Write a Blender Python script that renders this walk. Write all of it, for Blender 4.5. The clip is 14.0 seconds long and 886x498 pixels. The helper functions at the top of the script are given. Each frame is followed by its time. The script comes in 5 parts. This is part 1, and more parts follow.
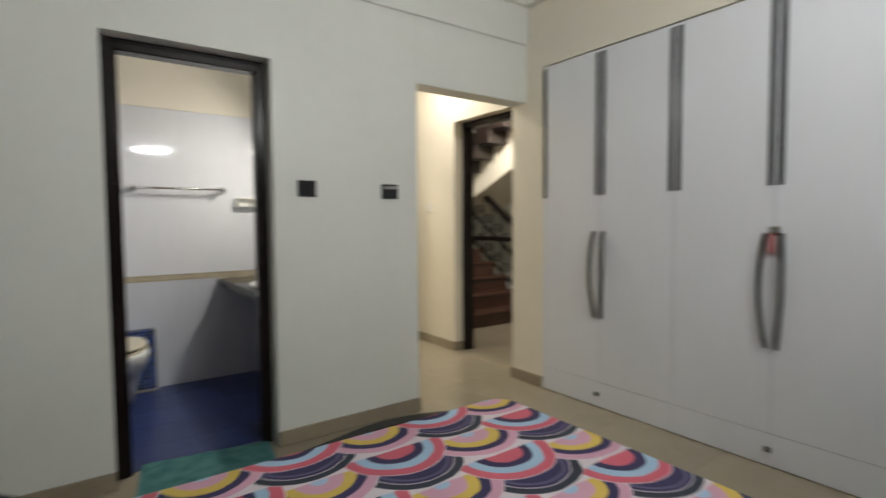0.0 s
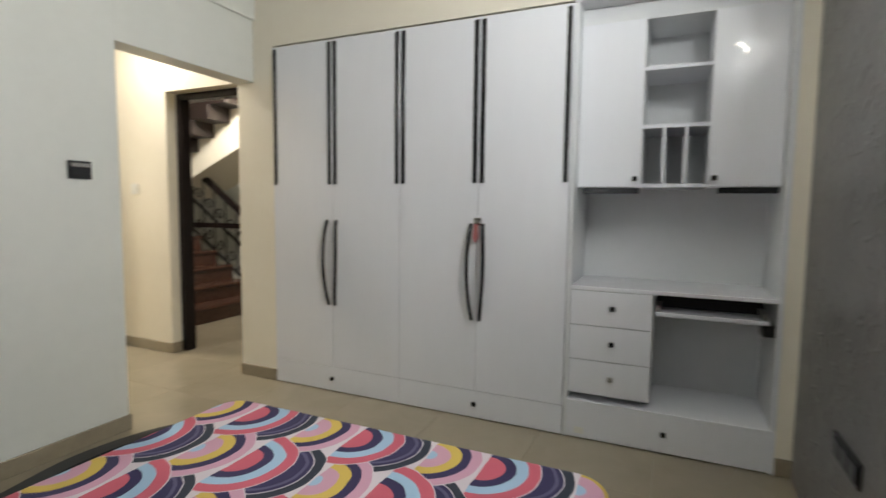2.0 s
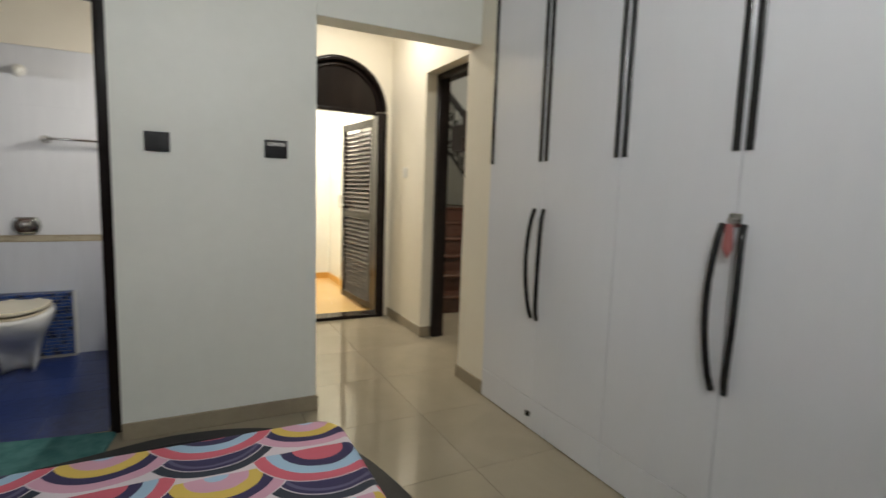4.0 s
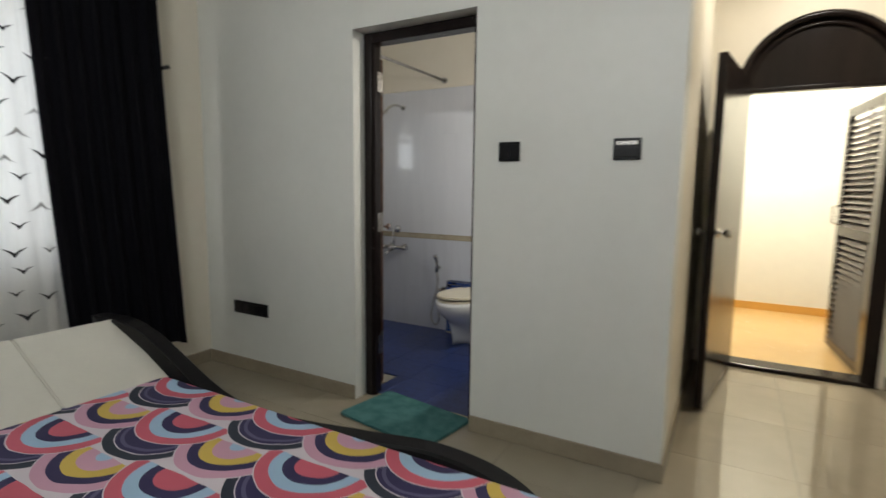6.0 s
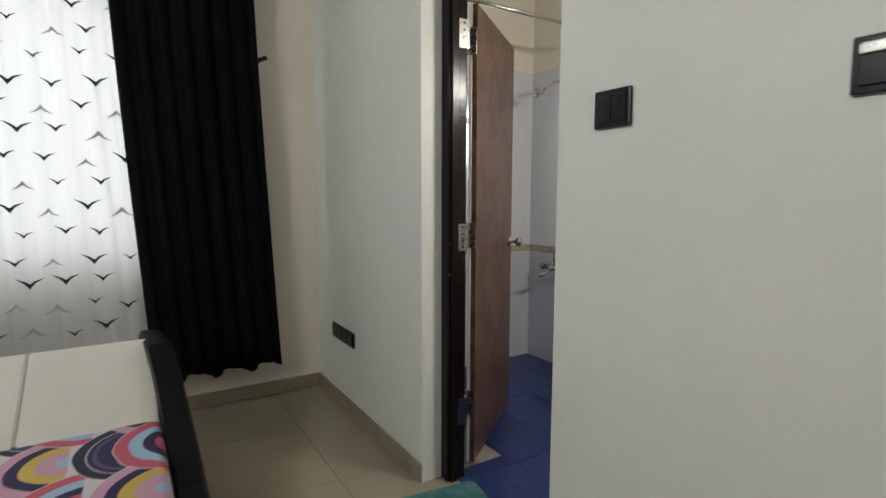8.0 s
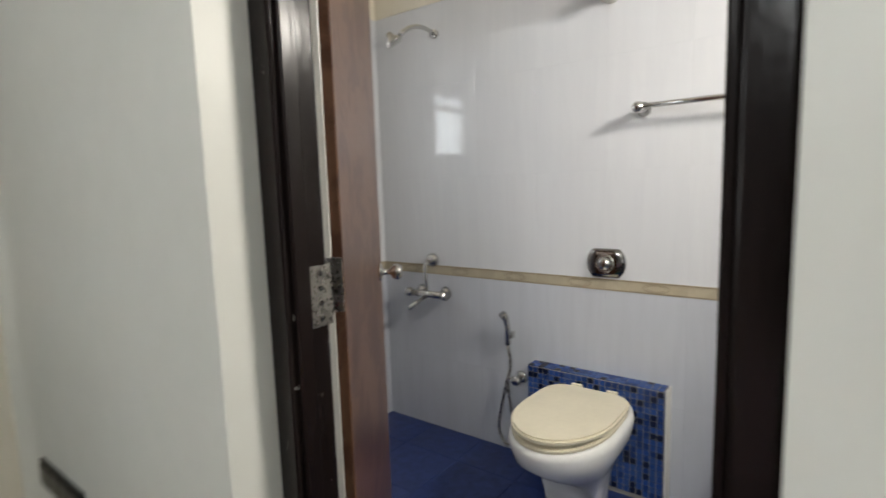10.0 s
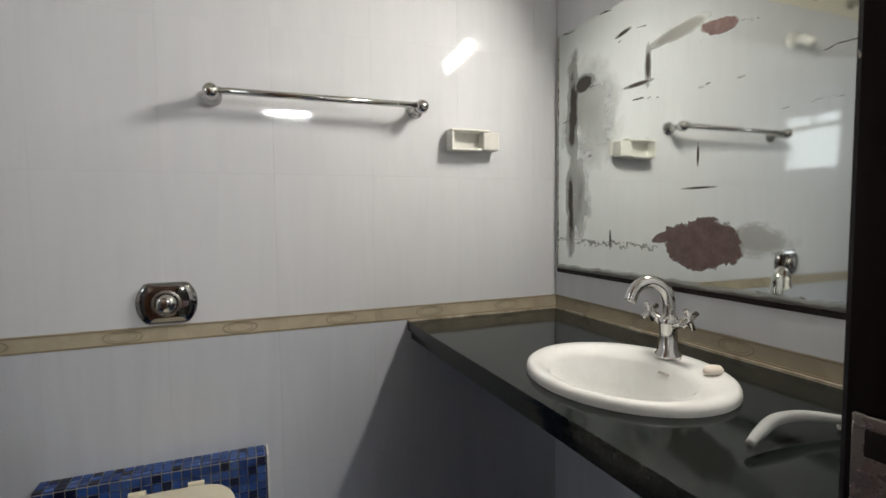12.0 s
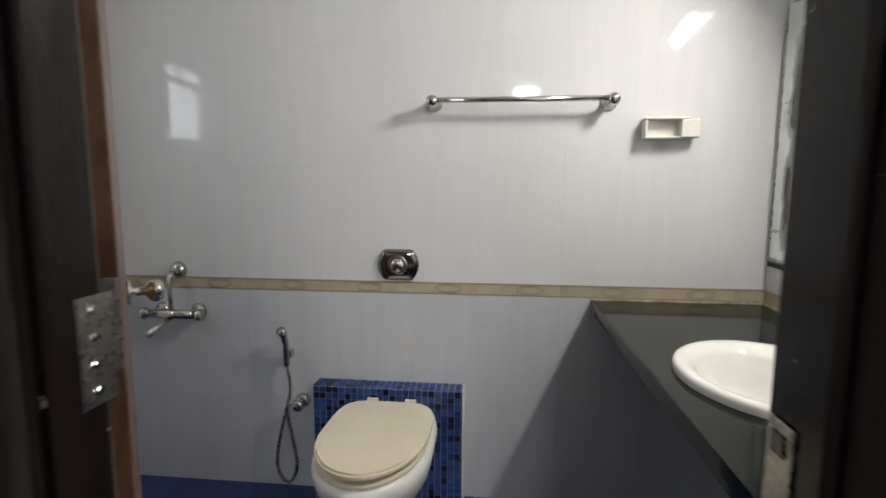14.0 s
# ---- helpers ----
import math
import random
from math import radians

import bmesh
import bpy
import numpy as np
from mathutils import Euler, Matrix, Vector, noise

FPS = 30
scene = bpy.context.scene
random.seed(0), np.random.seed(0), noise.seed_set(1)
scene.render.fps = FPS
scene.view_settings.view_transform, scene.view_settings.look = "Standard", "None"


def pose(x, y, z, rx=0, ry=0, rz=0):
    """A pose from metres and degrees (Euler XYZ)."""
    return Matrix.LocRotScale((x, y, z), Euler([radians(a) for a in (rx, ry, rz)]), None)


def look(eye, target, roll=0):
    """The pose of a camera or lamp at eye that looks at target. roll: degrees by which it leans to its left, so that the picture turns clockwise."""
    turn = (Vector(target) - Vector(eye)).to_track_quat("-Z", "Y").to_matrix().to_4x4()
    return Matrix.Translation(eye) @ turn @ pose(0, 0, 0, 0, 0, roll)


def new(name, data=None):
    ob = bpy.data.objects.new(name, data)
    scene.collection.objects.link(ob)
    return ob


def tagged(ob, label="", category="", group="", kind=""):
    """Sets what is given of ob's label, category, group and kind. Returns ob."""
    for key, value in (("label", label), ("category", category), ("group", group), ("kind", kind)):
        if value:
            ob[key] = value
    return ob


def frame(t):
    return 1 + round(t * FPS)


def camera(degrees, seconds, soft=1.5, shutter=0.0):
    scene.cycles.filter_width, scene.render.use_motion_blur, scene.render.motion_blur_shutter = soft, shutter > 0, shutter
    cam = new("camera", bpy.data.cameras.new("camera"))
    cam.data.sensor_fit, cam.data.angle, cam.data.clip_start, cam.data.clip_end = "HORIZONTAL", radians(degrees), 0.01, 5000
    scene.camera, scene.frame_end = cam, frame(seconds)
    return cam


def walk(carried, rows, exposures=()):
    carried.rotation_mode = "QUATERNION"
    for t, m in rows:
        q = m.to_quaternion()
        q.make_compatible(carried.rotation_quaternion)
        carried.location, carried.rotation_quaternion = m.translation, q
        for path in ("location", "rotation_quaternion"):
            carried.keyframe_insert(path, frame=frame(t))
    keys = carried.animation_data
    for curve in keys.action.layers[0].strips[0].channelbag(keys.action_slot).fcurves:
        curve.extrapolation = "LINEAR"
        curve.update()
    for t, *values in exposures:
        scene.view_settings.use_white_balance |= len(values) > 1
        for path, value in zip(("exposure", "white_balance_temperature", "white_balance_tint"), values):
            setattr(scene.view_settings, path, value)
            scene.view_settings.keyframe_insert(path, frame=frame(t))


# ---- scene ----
cam = camera(82.2, 14.0, 1.5, 0.5)
PATH = [
    (0, (-1.156, -2.757, 1.231), (0.012, -1.137, 1.126), -0.4),
    (0.5, (-1.294, -2.692, 1.282), (0.402, -1.638, 1.173), -0.8),
    (1, (-1.312, -2.632, 1.289), (0.624, -2.145, 1.176), 0.2),
    (1.5, (-1.28, -2.669, 1.29), (0.67, -2.243, 1.151), 0.6),
    (2, (-1.173, -2.717, 1.256), (0.647, -1.904, 1.094), 0.7),
    (2.2, (-1.057, -2.751, 1.246), (0.686, -1.786, 1.071), 1.2),
    (4.3, (0.184, -2.734, 1.246), (0.738, -0.826, 1.016), 1.3),
    (4.5, (0.296, -2.685, 1.255), (0.566, -0.717, 1.023), 1.0),
    (5, (0.569, -2.651, 1.261), (0.262, -0.694, 0.984), 2.1),
    (5.5, (0.775, -2.544, 1.261), (0.132, -0.67, 0.983), 2.1),
    (6, (0.829, -2.26, 1.249), (-0.155, -0.535, 1.012), 0.7),
    (6.5, (0.911, -1.92, 1.261), (-0.418, -0.444, 1.027), 1.2),
    (7, (0.937, -1.601, 1.236), (-0.6, -0.342, 1.003), 1.4),
    (7.2, (0.927, -1.467, 1.228), (-0.672, -0.286, 1.002), 1.4),
    (9.3, (0.122, -0.537, 1.208), (-1.591, 0.474, 1.001), -0.3),
    (9.5, (0.015, -0.493, 1.197), (-1.572, 0.708, 0.991), -0.6),
    (10, (-0.275, -0.417, 1.228), (-1.469, 1.17, 0.992), -1.8),
    (10.5, (-0.443, -0.339, 1.177), (-1.175, 1.509, 0.954), -1.2),
    (11, (-0.575, -0.245, 1.192), (-0.742, 1.736, 0.969), -0.6),
    (11.5, (-0.763, -0.104, 1.16), (-0.356, 1.844, 1.009), -0.5),
    (12, (-0.768, -0.037, 1.151), (-0.025, 1.801, 1.02), -0.6),
    (12.5, (-0.793, -0.03, 1.161), (-0.09, 1.826, 1.014), 0.0),
    (13, (-0.744, -0.051, 1.17), (-0.454, 1.92, 0.992), 1.1),
    (13.5, (-0.645, -0.094, 1.18), (-0.756, 1.891, 0.96), 1.5),
    (14, (-0.596, -0.282, 1.207), (-0.803, 1.688, 0.96), 0.2),
]
walk(cam, [(t, look(eye, target, roll)) for t, eye, target, roll in PATH],
     [(0.0, 0.15), (1.0, 0.40), (2.2, 0.40), (4.5, 0.0), (5.5, 0.10), (6.5, 0.0), (7.2, 0.02), (9.3, 0.72), (10.5, 0.54), (12.0, 0.14), (14.0, 0.30)])

# ---- world and light ----
world = bpy.data.worlds.new("world")
scene.world = world
world.use_nodes = True
wn = world.node_tree
sky = wn.nodes.new("ShaderNodeTexSky")
sky.sky_type = 'NISHITA'
sky.sun_disc = False
sky.sun_elevation = radians(38)
sky.sun_rotation = radians(200)
wn.links.new(sky.outputs[0], wn.nodes["Background"].inputs[0])
wn.nodes["Background"].inputs[1].default_value = 0.12
sun = new("sun", bpy.data.lights.new("sun", 'SUN'))
sun.data.energy = 1.5
sun.data.angle = radians(12)
sun.data.color = (1.0, 0.95, 0.88)
sun.matrix_world = look((10, -10, 12), (0, 0, 0))


def area_lamp(name, eye, target, sx, sy, watts, colour):
    la = bpy.data.lights.new(name, 'AREA')
    la.shape, la.size, la.size_y, la.energy, la.color = 'RECTANGLE', sx, sy, watts, colour
    ob = new(name, la)
    ob.matrix_world = look(eye, target)
    return ob


BED_TUBE_Z, BX0_LAMP = 2.38, -2.275
area_lamp("bedroom_tube_light", (0.15, -3.17, BED_TUBE_Z), (0.0, 0.0, 2.75), 1.1, 0.05, 27, (0.955, 0.985, 0.98))
area_lamp("bathroom_tube_light", (0.255, 0.86, 1.925), (-1.2, 0.70, 0.95), 0.40, 0.04, 14, (1.0, 0.94, 0.85))
area_lamp("balcony_light", (1.1, 3.2, 2.62), (1.1, 3.3, 0.0), 0.25, 0.25, 62, (1.0, 0.90, 0.74))
area_lamp("passage_light", (1.25, 1.10, 2.77), (1.25, 1.1, 0), 0.08, 0.08, 15, (1.0, 0.94, 0.84))
# unseen fill lamp added to brighten the stairwell walls, no fixture
area_lamp("stair_fill_light", (2.6, 1.3, 2.75), (4.2, 2.8, 1.0), 0.3, 0.3, 45, (1.0, 0.93, 0.82))
area_lamp("bedroom_window_daylight", (-2.42, -1.68, 1.55), (0, -1.68, 1.4), 1.62, 1.3, 20, (0.93, 0.97, 1.0))
area_lamp("bathroom_window_daylight", (BX0_LAMP, 0.87, 1.635), (0, 0.87, 1.635), 0.70, 0.36, 4.5, (0.90, 0.96, 1.0))


# ---- materials ----
class Nodes:
    def __init__(self, name):
        self.mat = bpy.data.materials.new(name)
        self.mat.use_nodes = True
        self.t = self.mat.node_tree
        self.b = self.t.nodes["Principled BSDF"]

    def n(self, kind, **kw):
        node = self.t.nodes.new(kind)
        for k, v in kw.items():
            node.inputs[k].default_value = v
        return node

    def link(self, a, b):
        self.t.links.new(a, b)

    def m(self, op, a, b=0.0, c=0.0):
        node = self.t.nodes.new("ShaderNodeMath")
        node.operation = op
        for i, v in enumerate((a, b, c)):
            if isinstance(v, (int, float)):
                node.inputs[i].default_value = v
            else:
                self.link(v, node.inputs[i])
        return node.outputs[0]

    def mix(self, f, a, b):
        node = self.t.nodes.new("ShaderNodeMix")
        node.data_type = 'RGBA'
        for i, v in ((0, f), (6, a), (7, b)):
            if isinstance(v, (int, float)):
                node.inputs[i].default_value = v
            elif isinstance(v, tuple):
                node.inputs[i].default_value = (*v, 1)
            else:
                self.link(v, node.inputs[i])
        return node.outputs[2]

    def coord(self, scale=(1, 1, 1), which="Object"):
        tc = self.t.nodes.new("ShaderNodeTexCoord")
        mp = self.t.nodes.new("ShaderNodeMapping")
        mp.inputs["Scale"].default_value = scale
        self.link(tc.outputs[which], mp.inputs[0])
        return mp.outputs[0]

    def noise(self, scale, detail=4.0, vec=None, rough=0.55, dist=0.0):
        nz = self.n("ShaderNodeTexNoise", Scale=scale, Detail=detail, Roughness=rough, Distortion=dist)
        self.link(vec if vec is not None else self.coord(), nz.inputs["Vector"])
        return nz.outputs["Fac"]

    def ramp(self, f, lo, hi):
        r = self.t.nodes.new("ShaderNodeMapRange")
        r.inputs[1].default_value, r.inputs[2].default_value = lo, hi
        self.link(f, r.inputs[0])
        return r.outputs[0]

    def bump(self, h, strength, dist):
        bp = self.n("ShaderNodeBump", Strength=strength, Distance=dist)
        self.link(h, bp.inputs["Height"])
        self.link(bp.outputs[0], self.b.inputs["Normal"])

    def base(self, c):
        if isinstance(c, tuple):
            self.b.inputs["Base Color"].default_value = (*c, 1)
        else:
            self.link(c, self.b.inputs["Base Color"])

    def set(self, rough=0.5, metal=0.0, spec=None, coat=None):
        if isinstance(rough, (int, float)):
            self.b.inputs["Roughness"].default_value = rough
        else:
            self.link(rough, self.b.inputs["Roughness"])
        self.b.inputs["Metallic"].default_value = metal
        if spec is not None:
            self.b.inputs["Specular IOR Level"].default_value = spec
        if coat is not None:
            self.b.inputs["Coat Weight"].default_value = coat
            self.b.inputs["Coat Roughness"].default_value = 0.08


def two_tone(name, a, b, scale=3.0, rough=0.5, metal=0.0, bump=0.0, bscale=120.0, spec=None, stretch=(1, 1, 1), detail=5.0, coat=None):
    s = Nodes(name)
    v = s.coord(stretch)
    big = s.noise(scale, detail, v)
    fine = s.noise(scale * 9, 3.0, v)
    f = s.m('ADD', s.m('MULTIPLY', big, 0.7), s.m('MULTIPLY', fine, 0.3))
    s.base(s.mix(s.ramp(f, 0.35, 0.65), a, b))
    s.set(s.m('ADD', s.m('MULTIPLY', fine, 0.12), rough - 0.06), metal, spec, coat)
    if bump:
        s.bump(s.noise(bscale, 3.0, v), bump, 0.002)
    return s.mat


def plain(name, c, rough=0.4, metal=0.0, **kw):
    d = tuple(x * 0.9 for x in c)
    return two_tone(name, c, d, 6.0, rough, metal, **kw)


M_WALL = two_tone("wall_paint", (0.745, 0.75, 0.70), (0.70, 0.705, 0.655), 1.6, 0.42, bump=0.12, bscale=90, spec=0.35)
M_CREAM = two_tone("cream_paint", (0.80, 0.75, 0.64), (0.77, 0.715, 0.60), 1.6, 0.45, bump=0.1, bscale=90, spec=0.3)
M_CEIL = two_tone("ceiling_paint", (0.80, 0.785, 0.73), (0.77, 0.755, 0.70), 1.2, 0.7)
M_WHITELAM = two_tone("white_laminate", (0.78, 0.79, 0.83), (0.75, 0.76, 0.80), 2.0, 0.16, spec=0.5, stretch=(1, 1, 0.15))
M_WHITEIN = two_tone("white_board", (0.72, 0.73, 0.74), (0.68, 0.69, 0.70), 2.0, 0.4)
M_BLACK = plain("black_plastic", (0.012, 0.012, 0.013), 0.22)
M_BLACKWOOD = two_tone("black_laminate", (0.004, 0.0038, 0.0045), (0.008, 0.007, 0.008), 4, 0.42, spec=0.2)
M_DARKWOOD = two_tone("dark_stained_wood", (0.007, 0.005, 0.005), (0.015, 0.010, 0.009), 5, 0.22, bump=0.25, bscale=60, stretch=(1, 1, 0.12), spec=0.22)


def chipped_wood():
    """Dark stained wood with small chips down to pale primer."""
    s = Nodes("chipped_dark_wood")
    v = s.coord((1, 1, 0.45))
    chips = s.ramp(s.noise(55.0, 5.0, v, 0.7), 0.675, 0.69)
    s.base(s.mix(chips, s.mix(s.noise(40.0, 4.0, s.coord((1, 1, 0.1))), (0.006, 0.0045, 0.0045), (0.016, 0.011, 0.010)), (0.50, 0.48, 0.44)))
    s.set(0.20, 0, 0.22)
    s.bump(s.noise(60.0, 3.0, v), 0.25, 0.002)
    return s.mat


M_CHIPPED = chipped_wood()
M_CHROME = plain("chrome", (0.62, 0.61, 0.59), 0.14, 1.0)
M_STEEL = two_tone("brushed_steel", (0.50, 0.48, 0.45), (0.40, 0.38, 0.35), 14, 0.28, 1.0)
M_CERAMIC = plain("white_ceramic", (0.80, 0.80, 0.78), 0.08)
M_SEAT = plain("cream_plastic", (0.76, 0.70, 0.54), 0.22)
M_WHITEPL = plain("white_plastic", (0.76, 0.75, 0.70), 0.35)
M_SKIRT = two_tone("skirting_tile", (0.33, 0.28, 0.20), (0.27, 0.225, 0.16), 4, 0.2)
M_GROUT = plain("grout", (0.34, 0.32, 0.27), 0.8)
M_GROUTW = plain("white_grout", (0.70, 0.71, 0.73), 0.5)
M_CRUST = two_tone("dirty_sealant", (0.62, 0.57, 0.46), (0.26, 0.20, 0.13), 26, 0.7, bump=0.5)
M_DARKCHROME = plain("dark_chrome", (0.34, 0.33, 0.32), 0.10, 1.0)
M_GRANITE = two_tone("black_granite", (0.004, 0.005, 0.0048), (0.016, 0.020, 0.018), 70, 0.09, spec=0.16)
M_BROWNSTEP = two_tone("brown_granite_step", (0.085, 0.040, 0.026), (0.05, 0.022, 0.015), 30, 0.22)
# step granite darkened in colour, shade for the upper flight
M_UPPER = two_tone("shaded_brown_granite", (0.020, 0.011, 0.009), (0.012, 0.007, 0.006), 30, 0.35)
M_IRON = plain("dark_iron", (0.006, 0.005, 0.005), 0.5)
M_BRUSH = plain("grey_plastic", (0.40, 0.41, 0.40), 0.22)
M_PIPEWHITE = plain("pipe_white", (0.7, 0.7, 0.68), 0.3)
M_PINK = plain("pink_tag", (0.42, 0.15, 0.15), 0.4)
M_SOAP = plain("soap", (0.76, 0.68, 0.60), 0.5)
M_RED = plain("yellow_skirting", (0.62, 0.34, 0.08), 0.3)
M_BALFLOOR = two_tone("balcony_floor_tile", (0.60, 0.40, 0.17), (0.55, 0.36, 0.15), 3, 0.25)
M_MATTRESS = two_tone("white_ticking", (0.66, 0.66, 0.66), (0.60, 0.60, 0.61), 8, 0.8, bump=0.2)
M_HEAD = two_tone("cream_rexine", (0.70, 0.68, 0.60), (0.66, 0.64, 0.57), 5, 0.45, bump=0.25, bscale=200)


def lamp_glow(name, c, power):
    s = Nodes(name)
    s.base((0.9, 0.9, 0.9))
    s.b.inputs["Emission Color"].default_value = (*c, 1)
    s.b.inputs["Emission Strength"].default_value = power
    return s.mat


M_TUBE = lamp_glow("tube_glow", (0.98, 0.985, 0.965), 28)
M_TUBE_SMALL = lamp_glow("short_tube_glow", (1.0, 0.96, 0.88), 14)
M_BULB = lamp_glow("bulb_glow", (1.0, 0.86, 0.65), 14)


def glass_mat():
    s = Nodes("window_glass")
    s.base((0.95, 0.97, 0.97))
    s.set(0.02)
    s.b.inputs["Transmission Weight"].default_value = 1.0
    s.b.inputs["IOR"].default_value = 1.1
    return s.mat


M_GLASS = glass_mat()


def frosted_mat():
    s = Nodes("frosted_glass")
    s.base((0.93, 0.96, 0.97))
    s.set(0.55)
    s.b.inputs["Transmission Weight"].default_value = 1.0
    s.b.inputs["Emission Color"].default_value = (0.88, 0.94, 1.0, 1)
    s.b.inputs["Emission Strength"].default_value = 0.0
    return s.mat


M_FROST = frosted_mat()


def tile_mat(name, a, b, rough, scale=2.5, vary=0.08, spec=0.5, veins=False, stretch=(1, 1, 1), bump=0.0):
    """A glazed tile that differs a little from piece to piece."""
    s = Nodes(name)
    info = s.t.nodes.new("ShaderNodeObjectInfo")
    geo = s.t.nodes.new("ShaderNodeNewGeometry")
    v = s.coord(stretch)
    add = s.t.nodes.new("ShaderNodeVectorMath")
    add.operation = 'ADD'
    s.link(v, add.inputs[0])
    off = s.t.nodes.new("ShaderNodeCombineXYZ")
    s.link(s.m('MULTIPLY', info.outputs["Random"], 17.0), off.inputs[0])
    s.link(s.m('MULTIPLY', geo.outputs["Random Per Island"], 9.0), off.inputs[1])
    s.link(off.outputs[0], add.inputs[1])
    f = s.noise(scale, 6.0, add.outputs[0], 0.6, 0.6)
    lo, hi = (0.3, 0.7) if not veins else (0.45, 0.52)
    c = s.mix(s.ramp(f, lo, hi), a, b)
    dim = s.m('SUBTRACT', 1.0, s.m('MULTIPLY', info.outputs["Random"], vary))
    hsv = s.t.nodes.new("ShaderNodeHueSaturation")
    s.link(c, hsv.inputs["Color"])
    s.link(dim, hsv.inputs["Value"])
    s.base(hsv.outputs[0])
    s.set(s.m('ADD', rough, s.m('MULTIPLY', s.noise(scale * 7, 3), 0.05)), 0, spec)
    if bump:
        s.bump(s.noise(3.0, 2.0), bump, 0.004)
    return s.mat


M_FLOORTILE = tile_mat("vitrified_tile", (0.33, 0.285, 0.21), (0.29, 0.25, 0.18), 0.03, 3.0, 0.06)
M_BLUEFLOOR = tile_mat("blue_floor_tile", (0.012, 0.026, 0.115), (0.03, 0.055, 0.20), 0.30, 26.0, 0.25)
M_WALLTILE = tile_mat("white_wall_tile", (0.70, 0.71, 0.735), (0.66, 0.67, 0.70), 0.035, 3.0, 0.01, spec=0.38, stretch=(7, 7, 0.6), bump=0.025)
M_LOWTILE = tile_mat("grey_white_wall_tile", (0.58, 0.60, 0.65), (0.53, 0.55, 0.60), 0.035, 3.0, 0.01, spec=0.38, stretch=(7, 7, 0.6), bump=0.025)
M_BORDER = tile_mat("border_tile", (0.52, 0.46, 0.34), (0.44, 0.38, 0.28), 0.2, 18, 0.08)
M_BORDERLINE = plain("border_line", (0.30, 0.25, 0.17), 0.3)
M_LAMBROWN = tile_mat("brown_marble_laminate", (0.075, 0.033, 0.019), (0.135, 0.068, 0.040), 0.28, 7.0, 0.0, veins=True)


def mosaic_mat():
    s = Nodes("blue_mosaic")
    geo = s.t.nodes.new("ShaderNodeNewGeometry")
    r = geo.outputs["Random Per Island"]
    ramp = s.t.nodes.new("ShaderNodeValToRGB")
    ramp.color_ramp.interpolation = 'CONSTANT'
    el = ramp.color_ramp.elements
    el[0].color = (0.018, 0.045, 0.17, 1)
    el[1].position, el[1].color = 0.75, (0.040, 0.085, 0.25, 1)
    for p, c in ((0.3, (0.03, 0.075, 0.26, 1)), (0.55, (0.006, 0.010, 0.035, 1))):
        e = el.new(p)
        e.color = c
    s.link(r, ramp.inputs[0])
    s.base(ramp.outputs[0])
    s.set(0.18)
    return s.mat


M_MOSAIC = mosaic_mat()


def textured_wall():
    """Grey metallic-looking wallpaper with raised curls."""
    s = Nodes("grey_embossed_wallpaper")
    v = s.coord()
    warp = s.n("ShaderNodeTexNoise", Scale=4.0, Detail=1.0)
    s.link(v, warp.inputs["Vector"])
    add = s.t.nodes.new("ShaderNodeMix")
    add.data_type = 'VECTOR'
    add.inputs[0].default_value = 0.10
    s.link(v, add.inputs[4])
    s.link(warp.outputs["Color"], add.inputs[5])
    vo = s.n("ShaderNodeTexVoronoi", Scale=11.0)
    s.link(add.outputs[1], vo.inputs["Vector"])
    ring = s.m('ABSOLUTE', s.m('SUBTRACT', s.m('FRACT', s.m('MULTIPLY', vo.outputs["Distance"], 2.4)), 0.5))
    line = s.m('MULTIPLY', s.ramp(ring, 0.16, 0.02), s.ramp(s.noise(9.0, 3.0, s.coord((0.7, 0.7, 1.8))), 0.44, 0.54))
    fine = s.noise(70.0, 4.0)
    s.base(s.mix(s.ramp(s.noise(2.5, 3), 0.3, 0.7), (0.17, 0.167, 0.165), (0.225, 0.22, 0.22)))
    s.set(s.m('ADD', 0.30, s.m('MULTIPLY', fine, 0.15)), 0.25)
    s.bump(s.m('ADD', line, s.m('MULTIPLY', fine, 0.12)), 0.9, 0.007)
    return s.mat


M_GREY = textured_wall()


def rug_mat():
    s = Nodes("teal_rug")
    n1 = s.noise(120.0, 4.0)
    s.base(s.mix(s.ramp(s.noise(14, 4), 0.35, 0.65), (0.05, 0.15, 0.15), (0.09, 0.22, 0.215)))
    s.set(0.95, 0, 0.1)
    s.bump(n1, 1.0, 0.008)
    return s.mat


M_RUG = rug_mat()


def black_cloth():
    s = Nodes("black_curtain_cloth")
    s.base(s.mix(s.noise(60, 3), (0.003, 0.003, 0.0045), (0.006, 0.006, 0.009)))
    s.set(0.85, 0, 0.1)
    s.bump(s.noise(400, 2), 0.2, 0.001)
    return s.mat


M_BLACKCLOTH = black_cloth()


def sheer_cloth():
    """White translucent voile."""
    s = Nodes("white_voile")
    s.base(s.mix(s.noise(50, 3), (0.80, 0.80, 0.79), (0.72, 0.72, 0.71)))
    s.set(0.85, 0, 0.1)
    tr = s.n("ShaderNodeBsdfTranslucent")
    tr.inputs[0].default_value = (0.79, 0.79, 0.78, 1)
    mx = s.t.nodes.new("ShaderNodeMixShader")
    mx.inputs[0].default_value = 0.55
    s.link(s.b.outputs[0], mx.inputs[1])
    s.link(tr.outputs[0], mx.inputs[2])
    s.link(mx.outputs[0], s.t.nodes["Material Output"].inputs[0])
    return s.mat


M_SHEER = sheer_cloth()
M_PRINT = plain("black_print", (0.012, 0.012, 0.014), 0.8)
M_PRINTGREY = plain("grey_print", (0.42, 0.42, 0.42), 0.8)


